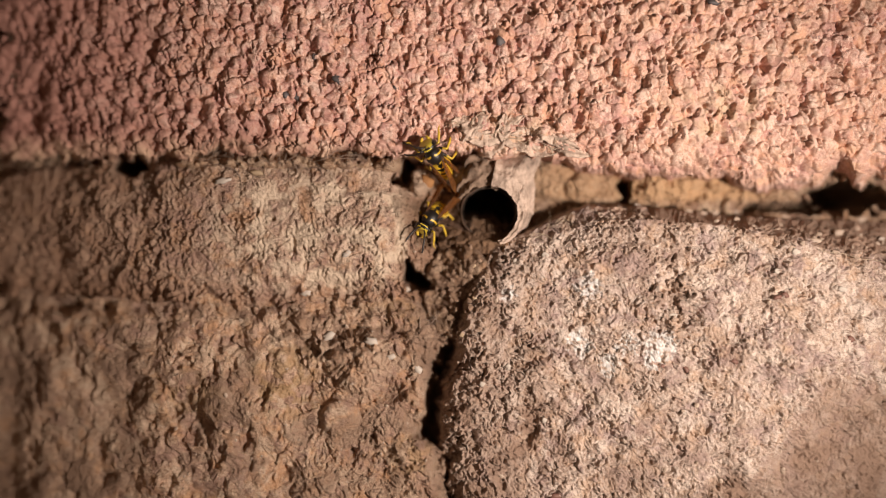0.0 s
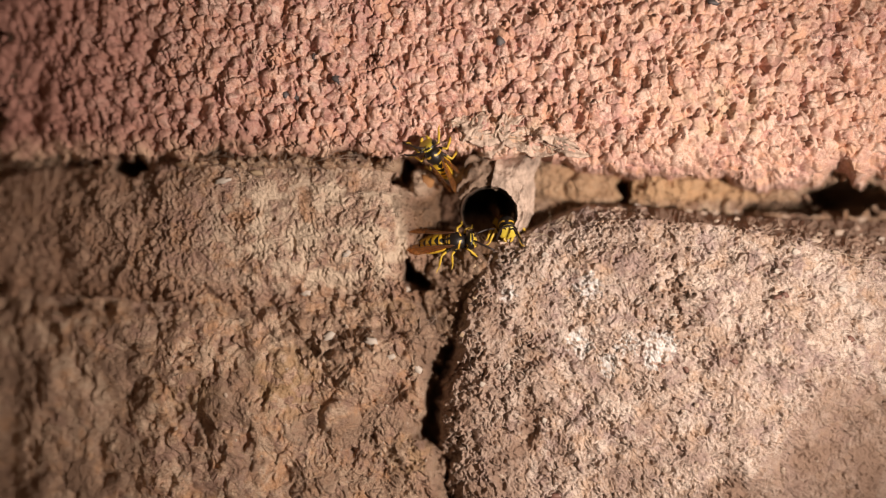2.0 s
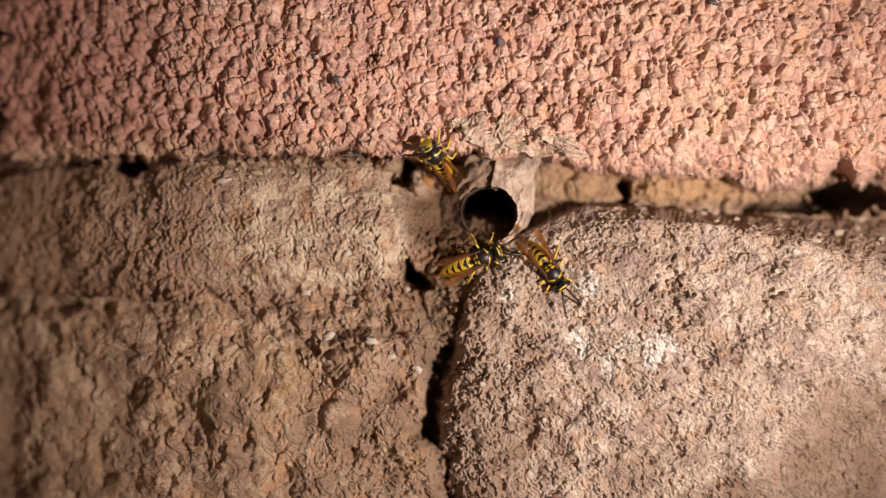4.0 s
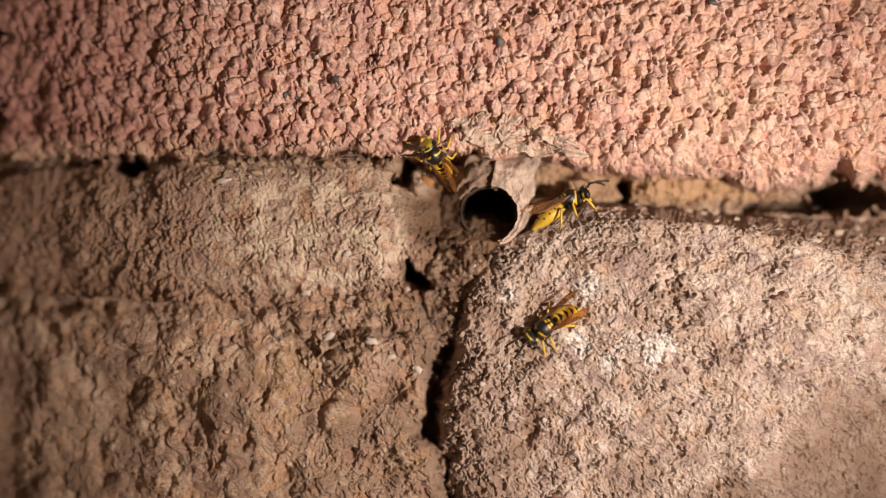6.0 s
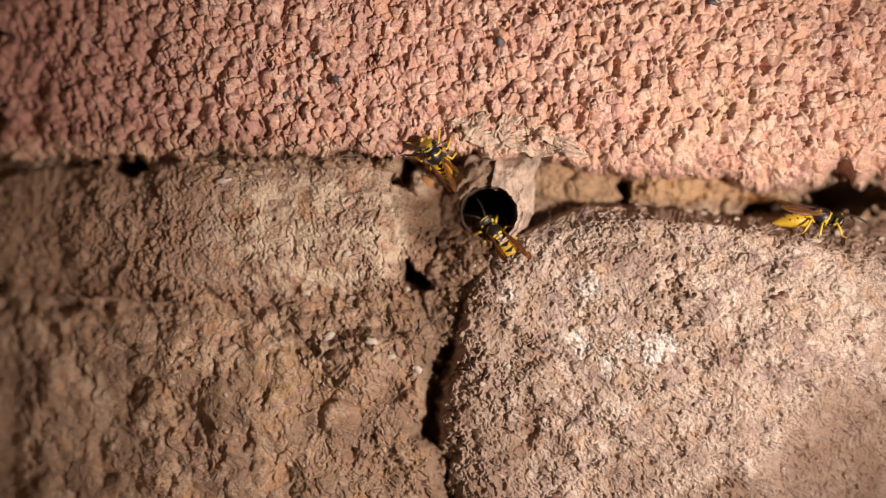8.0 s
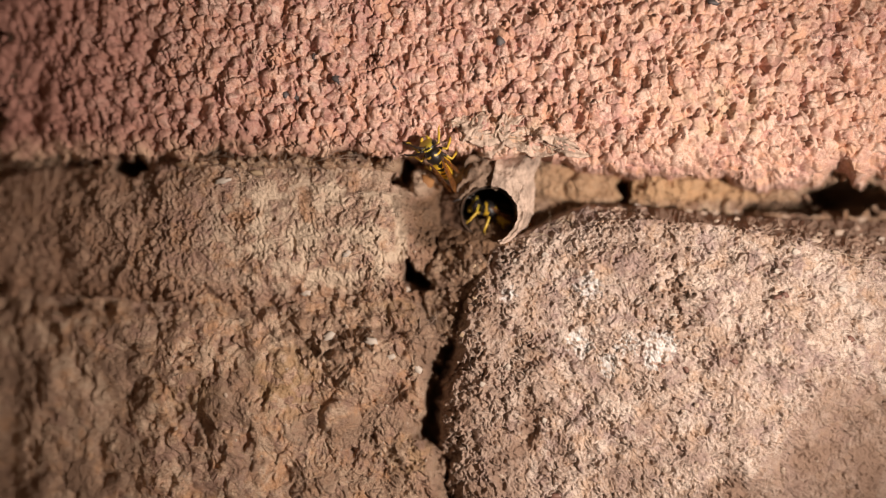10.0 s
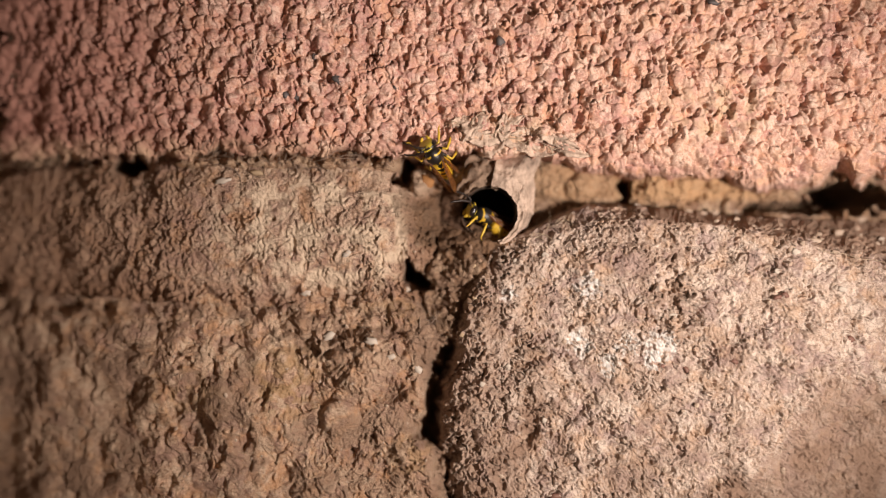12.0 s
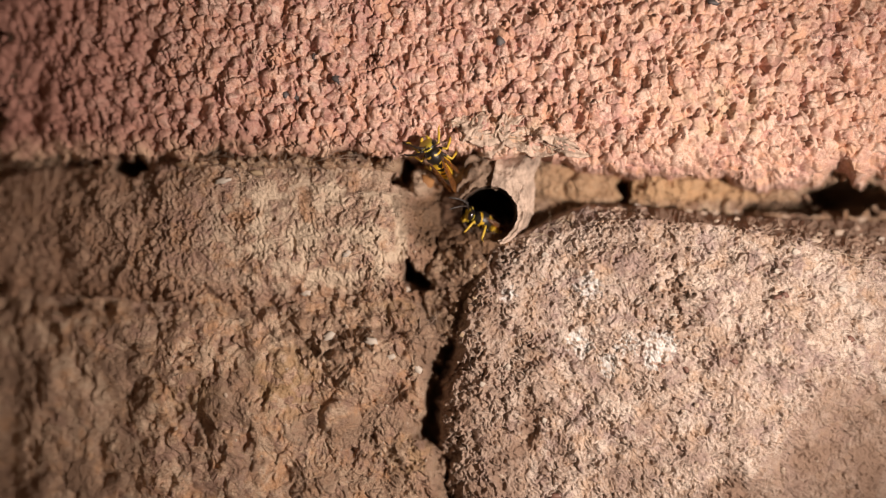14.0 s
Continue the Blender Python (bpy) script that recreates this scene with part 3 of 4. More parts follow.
# ---- the nest's mouth ----
def tube(points, radii, sides=8):
    """Vertices and faces of a round limb through points."""
    pts = [Vector(p) for p in points]
    verts, faces = [], []
    for i, p in enumerate(pts):
        d = (pts[min(i + 1, len(pts) - 1)] - pts[max(i - 1, 0)]).normalized()
        side = d.cross(Vector((0.13, 0.21, 1))).normalized()
        up = side.cross(d)
        for j in range(sides):
            a = 2 * math.pi * j / sides
            verts.append(p + (side * math.cos(a) + up * math.sin(a)) * radii[i])
    for i in range(len(pts) - 1):
        for j in range(sides):
            a, b = i * sides + j, i * sides + (j + 1) % sides
            faces.append((a, b, b + sides, a + sides))
    n = (len(pts) - 1) * sides
    faces += [tuple(range(sides))[::-1], tuple(range(n, n + sides))]
    return verts, faces


def paper(name, light, dark, rough=0.85):
    """Grey chewed-wood paper, in wavy bands."""
    m, t, s = nodes_of(name)
    w = t.nodes.new("ShaderNodeTexWave")
    w.inputs["Scale"].default_value, w.inputs["Distortion"].default_value, w.inputs["Detail"].default_value = 1.5, 3.0, 4.0
    a = t.nodes.new("ShaderNodeAttribute")
    a.attribute_name = "band"
    t.links.new(a.outputs["Vector"], w.inputs["Vector"])
    half = t.nodes.new("ShaderNodeMath")
    half.operation = "MULTIPLY"
    half.inputs[1].default_value = 0.8
    t.links.new(w.outputs["Fac"], half.inputs[0])
    c = mix(t, half.outputs[0], light, dark)
    c = mix(t, grain(t, 0.0006, 3), c, tuple(1.15 * v for v in light))
    c = mix(t, grain(t, 0.005, 3, low=0.5, high=0.7), c, tuple(0.62 * v for v in dark))
    t.links.new(c, s.inputs["Base Color"])
    s.inputs["Roughness"].default_value = rough
    s.inputs["Specular IOR Level"].default_value = 0.2
    bump(t, s, grain(t, 0.0009, 4), 0.0004, 0.6)
    return m


PAPER = paper("nest_paper", (0.47, 0.36, 0.29), (0.34, 0.255, 0.20))
MUD = paper("nest_mud", (0.23, 0.16, 0.115), (0.13, 0.088, 0.064))
# Mud brown for funnel and rim, with the mouth's shade put into it.
SHADED_MUD = paper("nest_shaded_mud", (0.115, 0.066, 0.042), (0.07, 0.041, 0.027))
# Near-black brown for the whole throat.
THROAT_DARK = plain("throat_dark", (0.06, 0.04, 0.028), 0.95)


def shell(name, rings, thickness, material, parent, label=""):
    """A thin wall lofted over rings of places, with an inside, an outside and closed rims."""
    co = np.array([[tuple(p) for p in ring] for ring in rings])
    n, m = co.shape[:2]
    du, dv = np.gradient(co, axis=1), np.gradient(co, axis=0)
    normal = np.cross(du, dv)
    normal /= np.linalg.norm(normal, axis=-1, keepdims=True) + 1e-12
    both = np.concatenate([co.reshape(-1, 3), (co - normal * thickness).reshape(-1, 3)])
    o, faces = n * m, []
    for i in range(n - 1):
        for j in range(m - 1):
            a = i * m + j
            faces.append((a, a + 1, a + m + 1, a + m))
            faces.append((o + a, o + a + m, o + a + m + 1, o + a + 1))
    for i in range(n - 1):
        for j, flip in ((0, 0), (m - 1, 1)):
            a = i * m + j
            q = (a, a + m, o + a + m, o + a)
            faces.append(q[::-1] if flip else q)
    for j in range(m - 1):
        for i, flip in ((0, 1), (n - 1, 0)):
            a = i * m + j
            q = (a, a + 1, o + a + 1, o + a)
            faces.append(q if flip else q[::-1])
    me = mesh_of(name, both, faces, material)
    uv = np.zeros((len(both), 3), np.float32)
    for k in range(len(both)):
        i, j = divmod(k % o, m)
        uv[k] = (i / (n - 1) * 1.0, j / (m - 1) * 0.35, 0)
    me.attributes.new("band", "FLOAT_VECTOR", "POINT").data.foreach_set("vector", uv.ravel())
    return under(name, me, parent, label)


def ellipse(c, r, deg, d, ragged=0.0, seed=0):
    a = radians(deg)
    w = 1 + ragged * noise.noise((math.cos(a) * 3 + seed, math.sin(a) * 3, seed)) + 0.5 * ragged * noise.noise((math.cos(a) * 9 + seed, math.sin(a) * 11, 3 + seed))
    return P(c[0] + r[0] * w * math.cos(a), c[1] - r[1] * w * math.sin(a), d)


def nest_mouth():
    nest = tagged(new("nest_entrance"), "grey papery wasp nest entrance tube built into the joint", "wasp nest")
    # the projecting collar: its front rim stands clear, its foot joins brick and stone
    rings = []
    for i in range(26):
        k = i / 25
        ring = []
        for j in range(110):
            deg = 84 - 154 * j / 109
            low = max(0.0, (-deg - 15) / 55)
            flange = math.exp(-((deg - 47) / 12) ** 2) * 40 * k ** 1.6
            rx = 53 + (17 + 14 * max(0, math.sin(radians(deg)))) * k ** 0.75 - 12 * k * low + flange
            ry = 50 + (37 + 12 * max(0, math.sin(radians(deg))) ** 3) * k ** 0.8 - 10 * k * low + flange
            fold = 11 * noise.noise((j * 0.05, k * 1.2, 4)) + 4 * noise.noise((j * 0.16, k * 3, 7))
            d = 20 + 62 * max(0, k - 0.3) ** 1.2 + fold * (0.4 + k) + 2.2 * min(1, 3 * k) * math.sin(19 * k + 2.5 * noise.noise((j * 0.05, 1, k)))
            ring.append(ellipse((863 + 12 * k, 379 - 21 * k), (rx, ry), deg, d, 0.06, 2.0))
        rings.append(ring)
    shell("collar", rings, 4.5 * K, PAPER, nest, "pale grey papery collar with a ragged rim")
    # a thicker, mottled layer over the crown
    rings = []
    for i in range(20):
        k = i / 19
        rings.append([ellipse((862 + 2 * k, 379 - 14 * k), (52 + 20 * k, 50 + 50 * k), 150 - 84 * j / 59,
                              34 + 26 * k + 44 * max(0, 0.3 - j / 59) - 12 * math.sin(3.1 * k) + 10 * noise.noise((i * 0.26, j * 0.05, 9)) + 4 * noise.noise((i * 0.6, j * 0.15, 2)), 0.08, 7.0) for j in range(60)])
    shell("crown", rings, 7 * K, MUD, nest, "thick mottled brown layer over the mouth")
    # the funnel that leads in from the far side
    rings = []
    for i in range(18):
        k = i / 17
        rings.append([ellipse((864 - 16 * k, 376 - 2 * k), (49 + 32 * k, 46 + 14 * k), 108 + 134 * j / 59, 58 + 28 * k ** 0.9 + 150 * max(0, k - 0.8) + 5 * noise.noise((i * 0.25, j * 0.15, 1)), 0.06, 5.0) for j in range(60)])
    shell("funnel", rings[::-1], 5 * K, SHADED_MUD, nest, "smooth brown mud funnel")
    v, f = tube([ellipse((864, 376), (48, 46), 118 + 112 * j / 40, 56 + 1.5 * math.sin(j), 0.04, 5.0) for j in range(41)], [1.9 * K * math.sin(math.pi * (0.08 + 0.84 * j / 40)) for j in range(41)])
    me = mesh_of("rim", v, f, SHADED_MUD)
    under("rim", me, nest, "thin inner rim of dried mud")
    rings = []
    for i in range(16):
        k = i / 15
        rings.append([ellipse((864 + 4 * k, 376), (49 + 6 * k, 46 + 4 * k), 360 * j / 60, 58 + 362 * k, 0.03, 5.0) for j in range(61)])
    shell("throat", rings[::-1], 4 * K, THROAT_DARK, nest, "dark throat of the tube")
    return nest


nest_mouth()

# ---- loose bits on the wall ----
def on_face(u, v):
    """Depth of the foremost surface at a spot."""
    x, y = np.array([[float(u)]]), np.array([[float(v)]])
    pairs = [(bed_form, bed_relief)]
    if v < 350:
        pairs.append((brick_form, brick_relief))
    if u > 740 and v > 345:
        pairs.append((big_stone_form, big_stone_relief))
    if u < 800 and v > 510:
        pairs.append((low_stone_form, low_stone_relief))
    if u < 800 and 270 < v < 560:
        pairs.append((ledge_form, ledge_relief))
    return min(float(f(x, y)[0, 0] + r(x, y)[0][0, 0]) for f, r in pairs)


def lump(name, seed, sides=2, flat=0.55):
    """An uneven pebble of radius one plan unit."""
    bm = bmesh.new()
    bmesh.ops.create_icosphere(bm, subdivisions=sides, radius=K)
    for p in bm.verts:
        c = p.co / K
        p.co = p.co * (1 + 0.7 * noise.noise(c * 1.3 + Vector((seed, 2, 0))) + 0.45 * noise.noise(c * 2.3 + Vector((0, seed, 5))))
        p.co.y *= flat
    me = bpy.data.meshes.new(name)
    bm.to_mesh(me)
    bm.free()
    me.polygons.foreach_set("use_smooth", [True] * len(me.polygons))
    return me


def varied(name, a, b, rough):
    m, t, s = nodes_of(name)
    o = t.nodes.new("ShaderNodeObjectInfo")
    c = mix(t, o.outputs["Random"], a, b)
    t.links.new(mix(t, grain(t, 0.0005, 3), c, tuple(0.72 * v for v in b)), s.inputs["Base Color"])
    s.inputs["Roughness"].default_value = rough
    bump(t, s, grain(t, 0.0003, 3), 0.00008, 0.5)
    return m


QUARTZ = varied("quartz_grain", (0.54, 0.43, 0.34), (0.40, 0.30, 0.225), 0.55)
CHALK = varied("white_chip", (0.64, 0.58, 0.51), (0.52, 0.45, 0.38), 0.8)
CINDER = varied("dark_chip", (0.055, 0.048, 0.05), (0.10, 0.085, 0.085), 0.6)
RUST = varied("rust_chip", (0.14, 0.06, 0.045), (0.22, 0.11, 0.08), 0.6)
GRUB = varied("tan_husk", (0.52, 0.39, 0.25), (0.46, 0.34, 0.22), 0.6)
SOIL = varied("soil_crumb", (0.36, 0.245, 0.165), (0.24, 0.155, 0.105), 0.9)
OCHRE = varied("ochre_pellet", (0.36, 0.17, 0.055), (0.30, 0.14, 0.05), 0.8)
LUMPS = {}


def chip(name, kind, u, v, r, stretch=1.0, turn=0.0, parent=None, sink=0.4, material=QUARTZ):
    key = (name, kind, material.name)
    if key not in LUMPS:
        LUMPS[key] = lump(name, kind * 3.7, 1 if 5 <= kind < 10 else 2)
        if 5 <= kind < 10:
            LUMPS[key].polygons.foreach_set("use_smooth", [False] * len(LUMPS[key].polygons))
        LUMPS[key].materials.append(material)
    ob = new(name, LUMPS[key])
    ob.parent = parent
    ob.matrix_basis = Matrix.Translation(P(u, v, on_face(u, v) - r * (0.55 - sink))) @ pose(0, 0, 0, 0, turn, 0) @ Matrix.Diagonal((r * stretch, r, r / math.sqrt(stretch), 1))
    return ob


brick, big_stone, low_stone, mortar = (next(o for o in wall.children if o.name == n) for n in ("brick", "stone", "stone.001", "mortar"))
for u, v, r, s, a in ((964, 452, 7, 1.3, 20), (912, 462, 6, 1.2, 80), (1490, 512, 7, 1.5, 0), (1408, 446, 8, 1.3, 10), (1472, 409, 8, 1.4, 0), (1190, 560, 8, 1.4, -12), (790, 738, 6, 1.2, 60),
                      (963, 744, 6, 1.1, 0), (1256, 378, 6, 1.2, 0), (1126, 364, 6, 1.3, 0), (1345, 388, 5, 1.2, 0), (1212, 730, 6, 1.1, 0), (900, 650, 7, 1.3, 30), (853, 680, 6, 1.2, 0), (1375, 480, 6, 1.3, 0), (1560, 424, 6, 1.4, 0)):
    chip("pebble", 1, u, v, r * 0.8, s, a, big_stone, material=CHALK)
for u, v, r, s, a in ((1376, 526, 5, 1.5, -8), (1390, 522, 5, 1.3, 40), (1505, 600, 6, 1.2, 30), (1172, 648, 4, 1.1, 0), (985, 878, 7, 1.7, 0), (1300, 640, 5, 1.3, 30), (1215, 655, 5, 1.5, 60)):
    chip("dark_pebble", 2, u, v, r, s, a, big_stone, 0.4, RUST)
for u, v, r, s, a in ((885, 72, 9, 1.2, 70), (597, 141, 9, 1.5, 20), (526, 172, 8, 1.2, 0), (505, 168, 6, 1.2, 50), (1262, 4, 8, 1.6, 0), (556, 100, 5, 1.4, 70), (700, 155, 5, 1.3, 30)):
    chip("dark_inclusion", 3, u, v, r * 0.9, s, a, brick, 0.6, CINDER)
for u, v, r, s, a in ((540, 519, 7, 1.7, 10), (720, 516, 9, 1.2, 70), (655, 604, 8, 1.5, 20), (580, 596, 8, 1.3, -20), (738, 652, 7, 1.2, 60), (690, 632, 6, 1.4, 0), (612, 450, 6, 1.4, -20)):
    chip("pale_pebble", 4, u, v, r, min(s, 1.3), a, low_stone if v > 530 else mortar, 0.35, CHALK)
chip("ochre_pellet", 4, 752, 321, 12, 1.1, 40, mortar, 0.3, OCHRE)
for u, v, r, s, a in ((1218, 375, 7, 1.3, 0), (1244, 379, 7, 1.3, 0), (1266, 379, 8, 1.2, 10), (1301, 377, 7, 1.3, 0), (1303, 389, 6, 1.2, 0), (1372, 375, 7, 1.3, 0), (1388, 387, 8, 1.3, 10), (1420, 377, 9, 1.2, 70), (1508, 377, 9, 1.3, 0), (1524, 389, 8, 1.6, -12),
                      (1442, 427, 8, 1.8, 0), (1484, 412, 8, 1.5, -10), (1402, 442, 9, 1.2, 20), (1555, 384, 8, 1.2, 0)):
    chip("shelf_pebble", 1, u, v, r * 0.9, s, a, big_stone, 0.15, QUARTZ)
rng = random.Random(5)
for n in range(220):
    shelf = n % 6 == 0
    u = rng.uniform(1060, 1640) if shelf else rng.uniform(800, 1640)
    v = along(u, (1060, 372), (1300, 390), (1640, 404)) + rng.uniform(0, along(u, (1060, 12), (1640, 70))) if shelf else rng.uniform(460, 930)
    chip("pebble", 5 + n % 3, u, v, rng.choice((2.4, 2.8, 3.2, 3.8, 4.6)) * (1.2 if shelf else 0.9), rng.uniform(1, 1.5), rng.uniform(0, 180), big_stone, 0.35)
for n in range(70):
    u, v = rng.uniform(300, 790), rng.uniform(290, 880)
    chip("pebble", 5 + n % 3, u, v, rng.choice((2.2, 2.6, 3.4)), rng.uniform(1, 1.4), rng.uniform(0, 180), low_stone if v > 540 else mortar, 0.5)
for n in range(80):
    chip("crumb", 8 + n % 2, rng.uniform(772, 862), rng.uniform(430, 610), rng.uniform(2.5, 5.5), rng.uniform(1, 1.6), rng.uniform(0, 180), big_stone, 0.55, GRUB if n % 16 == 0 else SOIL)

flake = tagged(chip("paper_flake", 11, 395, 320, 7, 1.9, -14, None, 0.1, CHALK), "small white flake lying on the mortar roll", "flake")
husk = tagged(chip("seed_husk", 12, 457, 307, 7, 2.0, 12, None, 0.1, GRUB), "tan seed husk caught under the brick", "husk")


def ribbon(u, v, length, width, heading, bend, seed):
    """A torn, lengthwise folded strip of chewed paper stuck to the brick."""
    n, m, rings = 30, 8, []
    pts, a = [], heading - bend / 2
    x, y = u - 0.5 * length * math.cos(radians(heading)), v + 0.5 * length * math.sin(radians(heading))
    for i in range(n + 1):
        pts.append((x, y, a, on_face(x, y)))
        x, y, a = x + math.cos(radians(a)) * length / n, y - math.sin(radians(a)) * length / n, a + bend / n + 5 * noise.noise((i * 0.4, seed, 2))
    ds = np.convolve(np.pad([p[3] for p in pts], 3, mode="edge"), np.ones(7) / 7, "valid")
    for i, (x, y, a, d) in enumerate(pts):
        k = i / n
        half = 0.85 * width * (0.12 + 0.88 * math.sin(math.pi * min(1, 0.04 + 0.96 * k)) ** 0.6) * (1 + 0.5 * noise.noise((k * 6, seed, 5)))
        ring = []
        for j in range(m + 1):
            q = 2 * j / m - 1
            fold = 2.2 * math.sin(q * 4 + seed + 3 * k) + 3 * noise.noise((k * 5, q * 1.5, seed)) + 3.5 * q * math.sin(4 * k + seed)
            ring.append(P(x + q * half * math.sin(radians(a)), y + q * half * math.cos(radians(a)), min(ds[i], d + 4) - 3 + fold))
        rings.append(ring)
    ob = shell("paper_scrap", rings, 1.6 * K, SCRAP, None)
    return tagged(ob, "torn grey-tan strip of chewed nest paper on brick", "paper scrap", "paper scraps on the brick")


SCRAP = paper("scrap_paper", (0.52, 0.40, 0.32), (0.36, 0.27, 0.21))
for row in ((868, 238, 74, 17, 12, 40, 1), (905, 226, 66, 12, 38, -50, 2), (845, 208, 52, 13, 66, 50, 3), (985, 252, 84, 13, -20, -24, 4), (822, 226, 46, 15, 100, 60, 5), (950, 262, 76, 12, -8, 30, 6),
            (868, 258, 58, 14, 24, 60, 7), (1012, 268, 66, 10, -14, 16, 8), (908, 246, 60, 11, -28, 44, 9), (836, 238, 44, 12, 34, -60, 10), (930, 236, 50, 9, 4, -36, 11), (884, 218, 40, 9, 60, 30, 12), (806, 214, 38, 9, 20, 40, 13)):
    ribbon(*row)


def fibres(name, label, spots, material):
    """Fine dry threads, each a bent round strand; spots: u, v, spread across, spread down, heading, length, how many."""
    r = random.Random(len(spots) * 7 + 1)
    verts, faces = [], []
    for u, v, su, sv, heading, length, many in spots:
        for n in range(many):
            x, y, a = u + r.uniform(-su, su), v + r.uniform(-sv, sv), heading + r.gauss(0, 26)
            bend, lift, pts = r.gauss(0, 9), r.uniform(0, 4), []
            total = length * r.uniform(0.6, 1.3)
            for k in range(14):
                d = on_face(x, y) if k % 3 == 0 or not pts else d
                pts.append((x, y, d - lift - 2 * math.sin(k / 13 * math.pi)))
                x, y, a = x + math.cos(radians(a)) * total / 13, y - math.sin(radians(a)) * total / 13, a + bend + r.gauss(0, 3)
            ds = np.array([p[2] for p in pts])
            ds = np.convolve(np.pad(ds, 3, mode="edge"), np.ones(7) / 7, "valid") - 1.5
            w = r.uniform(0.5, 1.1) * K
            vs, fs = tube([P(p[0], p[1], q) for p, q in zip(pts, ds)], [w * (1 - 0.5 * abs(k / 6.5 - 1)) for k in range(14)], 5)
            faces += [tuple(i + len(verts) for i in f) for f in fs]
            verts += vs
    return tagged(new(name, mesh_of(name, verts, faces, material)), label, "fibres", kind="stuff")


STRAW = plain("dry_fibre", (0.48, 0.38, 0.28), 0.8)
fibres("dry_fibres", "dry straw-coloured plant fibres caught round the nest mouth",
       ((890, 232, 45, 26, 20, 45, 6), (960, 252, 55, 14, -14, 50, 6), (935, 415, 16, 10, 32, 65, 6), (975, 396, 22, 8, 24, 50, 5), (830, 212, 18, 16, 70, 40, 3)), STRAW)
DUSTY = plain("dusty_thread", (0.26, 0.19, 0.145), 0.9)
fibres("dusty_threads", "fine dusty cobweb threads hanging in the joint",
       ((430, 286, 90, 12, 5, 60, 14), (560, 290, 70, 12, 15, 50, 12), (350, 276, 40, 14, 30, 40, 5), (740, 560, 24, 20, -30, 30, 5)), DUSTY)
thread_pts = [P(1450 + 9 * k, along(1450 + 9 * k, (1330, 410), (1400, 432), (1568, 466), (1700, 486)) + 1.5 * math.sin(k), on_face(1450 + 9 * k, along(1450 + 9 * k, (1330, 410), (1400, 432), (1568, 466), (1700, 486)) + 6) - 5) for k in range(27)]
v, f = tube(thread_pts, [0.7 * K] * 27, 6)
tagged(new("straw", mesh_of("straw", v, f, STRAW)), "long pale straw lying along the stone's edge", "straw")

# ---- wasps ----
MM = 0.00108    # a wasp's millimetre: these are large workers


def chitin(name, dark, light, rough=0.32):
    """Glossy shell, black and yellow by the mark painted on the body."""
    m, t, s = nodes_of(name)
    r = t.nodes.new("ShaderNodeMapRange")
    r.inputs[1].default_value, r.inputs[2].default_value = 0.44, 0.56
    t.links.new(attribute(t, "mark"), r.inputs[0])
    y = mix(t, grain(t, 0.0012), light, tuple(0.8 * v for v in light))
    t.links.new(mix(t, r.outputs[0], dark, y), s.inputs["Base Color"])
    s.inputs["Roughness"].default_value = rough
    s.inputs["Coat Weight"].default_value = 0.06
    bump(t, s, grain(t, 0.00018, 2), 0.00003, 0.4)
    return m


SHELL = chitin("banded_shell", (0.010, 0.008, 0.007), (0.57, 0.36, 0.026), 0.42)
FACE = chitin("face_shell", (0.010, 0.008, 0.007), (0.62, 0.48, 0.05), 0.42)
LEG_SKIN = chitin("leg_shell", (0.014, 0.010, 0.008), (0.62, 0.42, 0.045), 0.4)
EYE_SKIN = plain("compound_eye", (0.012, 0.008, 0.007), 0.18, coat=0.5)
FEELER = plain("antenna_shell", (0.020, 0.011, 0.008), 0.45)
VEIN = plain("wing_vein", (0.10, 0.04, 0.015), 0.5)


def wing_skin():
    m, t, s = nodes_of("wing_membrane")
    t.links.new(mix(t, grain(t, 0.0015), (0.30, 0.14, 0.05), (0.20, 0.09, 0.035)), s.inputs["Base Color"])
    s.inputs["Roughness"].default_value = 0.28
    clear = t.nodes.new("ShaderNodeBsdfTransparent")
    clear.inputs[0].default_value = (0.85, 0.66, 0.45, 1)
    blend = t.nodes.new("ShaderNodeMixShader")
    blend.inputs[0].default_value = 0.25
    t.links.new(clear.outputs[0], blend.inputs[1])
    t.links.new(s.outputs[0], blend.inputs[2])
    t.links.new(blend.outputs[0], t.nodes["Material Output"].inputs[0])
    return m


WING = wing_skin()


def lathe(name, along_x, radius, material, mark, nx=70, na=48, lift=lambda s: 0.0, squash=0.92):
    """A closed body along x; mark(s, a) says where it is yellow, a counted from the top."""
    verts, marks, faces = [], [], []
    for i in range(nx + 1):
        s = i / nx
        for j in range(na):
            a = 2 * math.pi * j / na
            r = radius(s)
            verts.append((along_x(s) * MM, r * math.sin(a) * MM, (r * squash * math.cos(a) + lift(s)) * MM))
            marks.append(mark(s, math.atan2(math.sin(a), math.cos(a))))
    for i in range(nx):
        for j in range(na):
            a, b = i * na + j, i * na + (j + 1) % na
            faces.append((a, b, b + na, a + na))
    faces += [tuple(range(na))[::-1], tuple(range(nx * na, nx * na + na))]
    me = mesh_of(name, verts, faces, material)
    me.attributes.new("mark", "FLOAT", "POINT").data.foreach_set("value", np.array(marks, np.float32))
    return me


def bump01(x, c, w):
    return max(0.0, 1 - ((x - c) / w) ** 2)


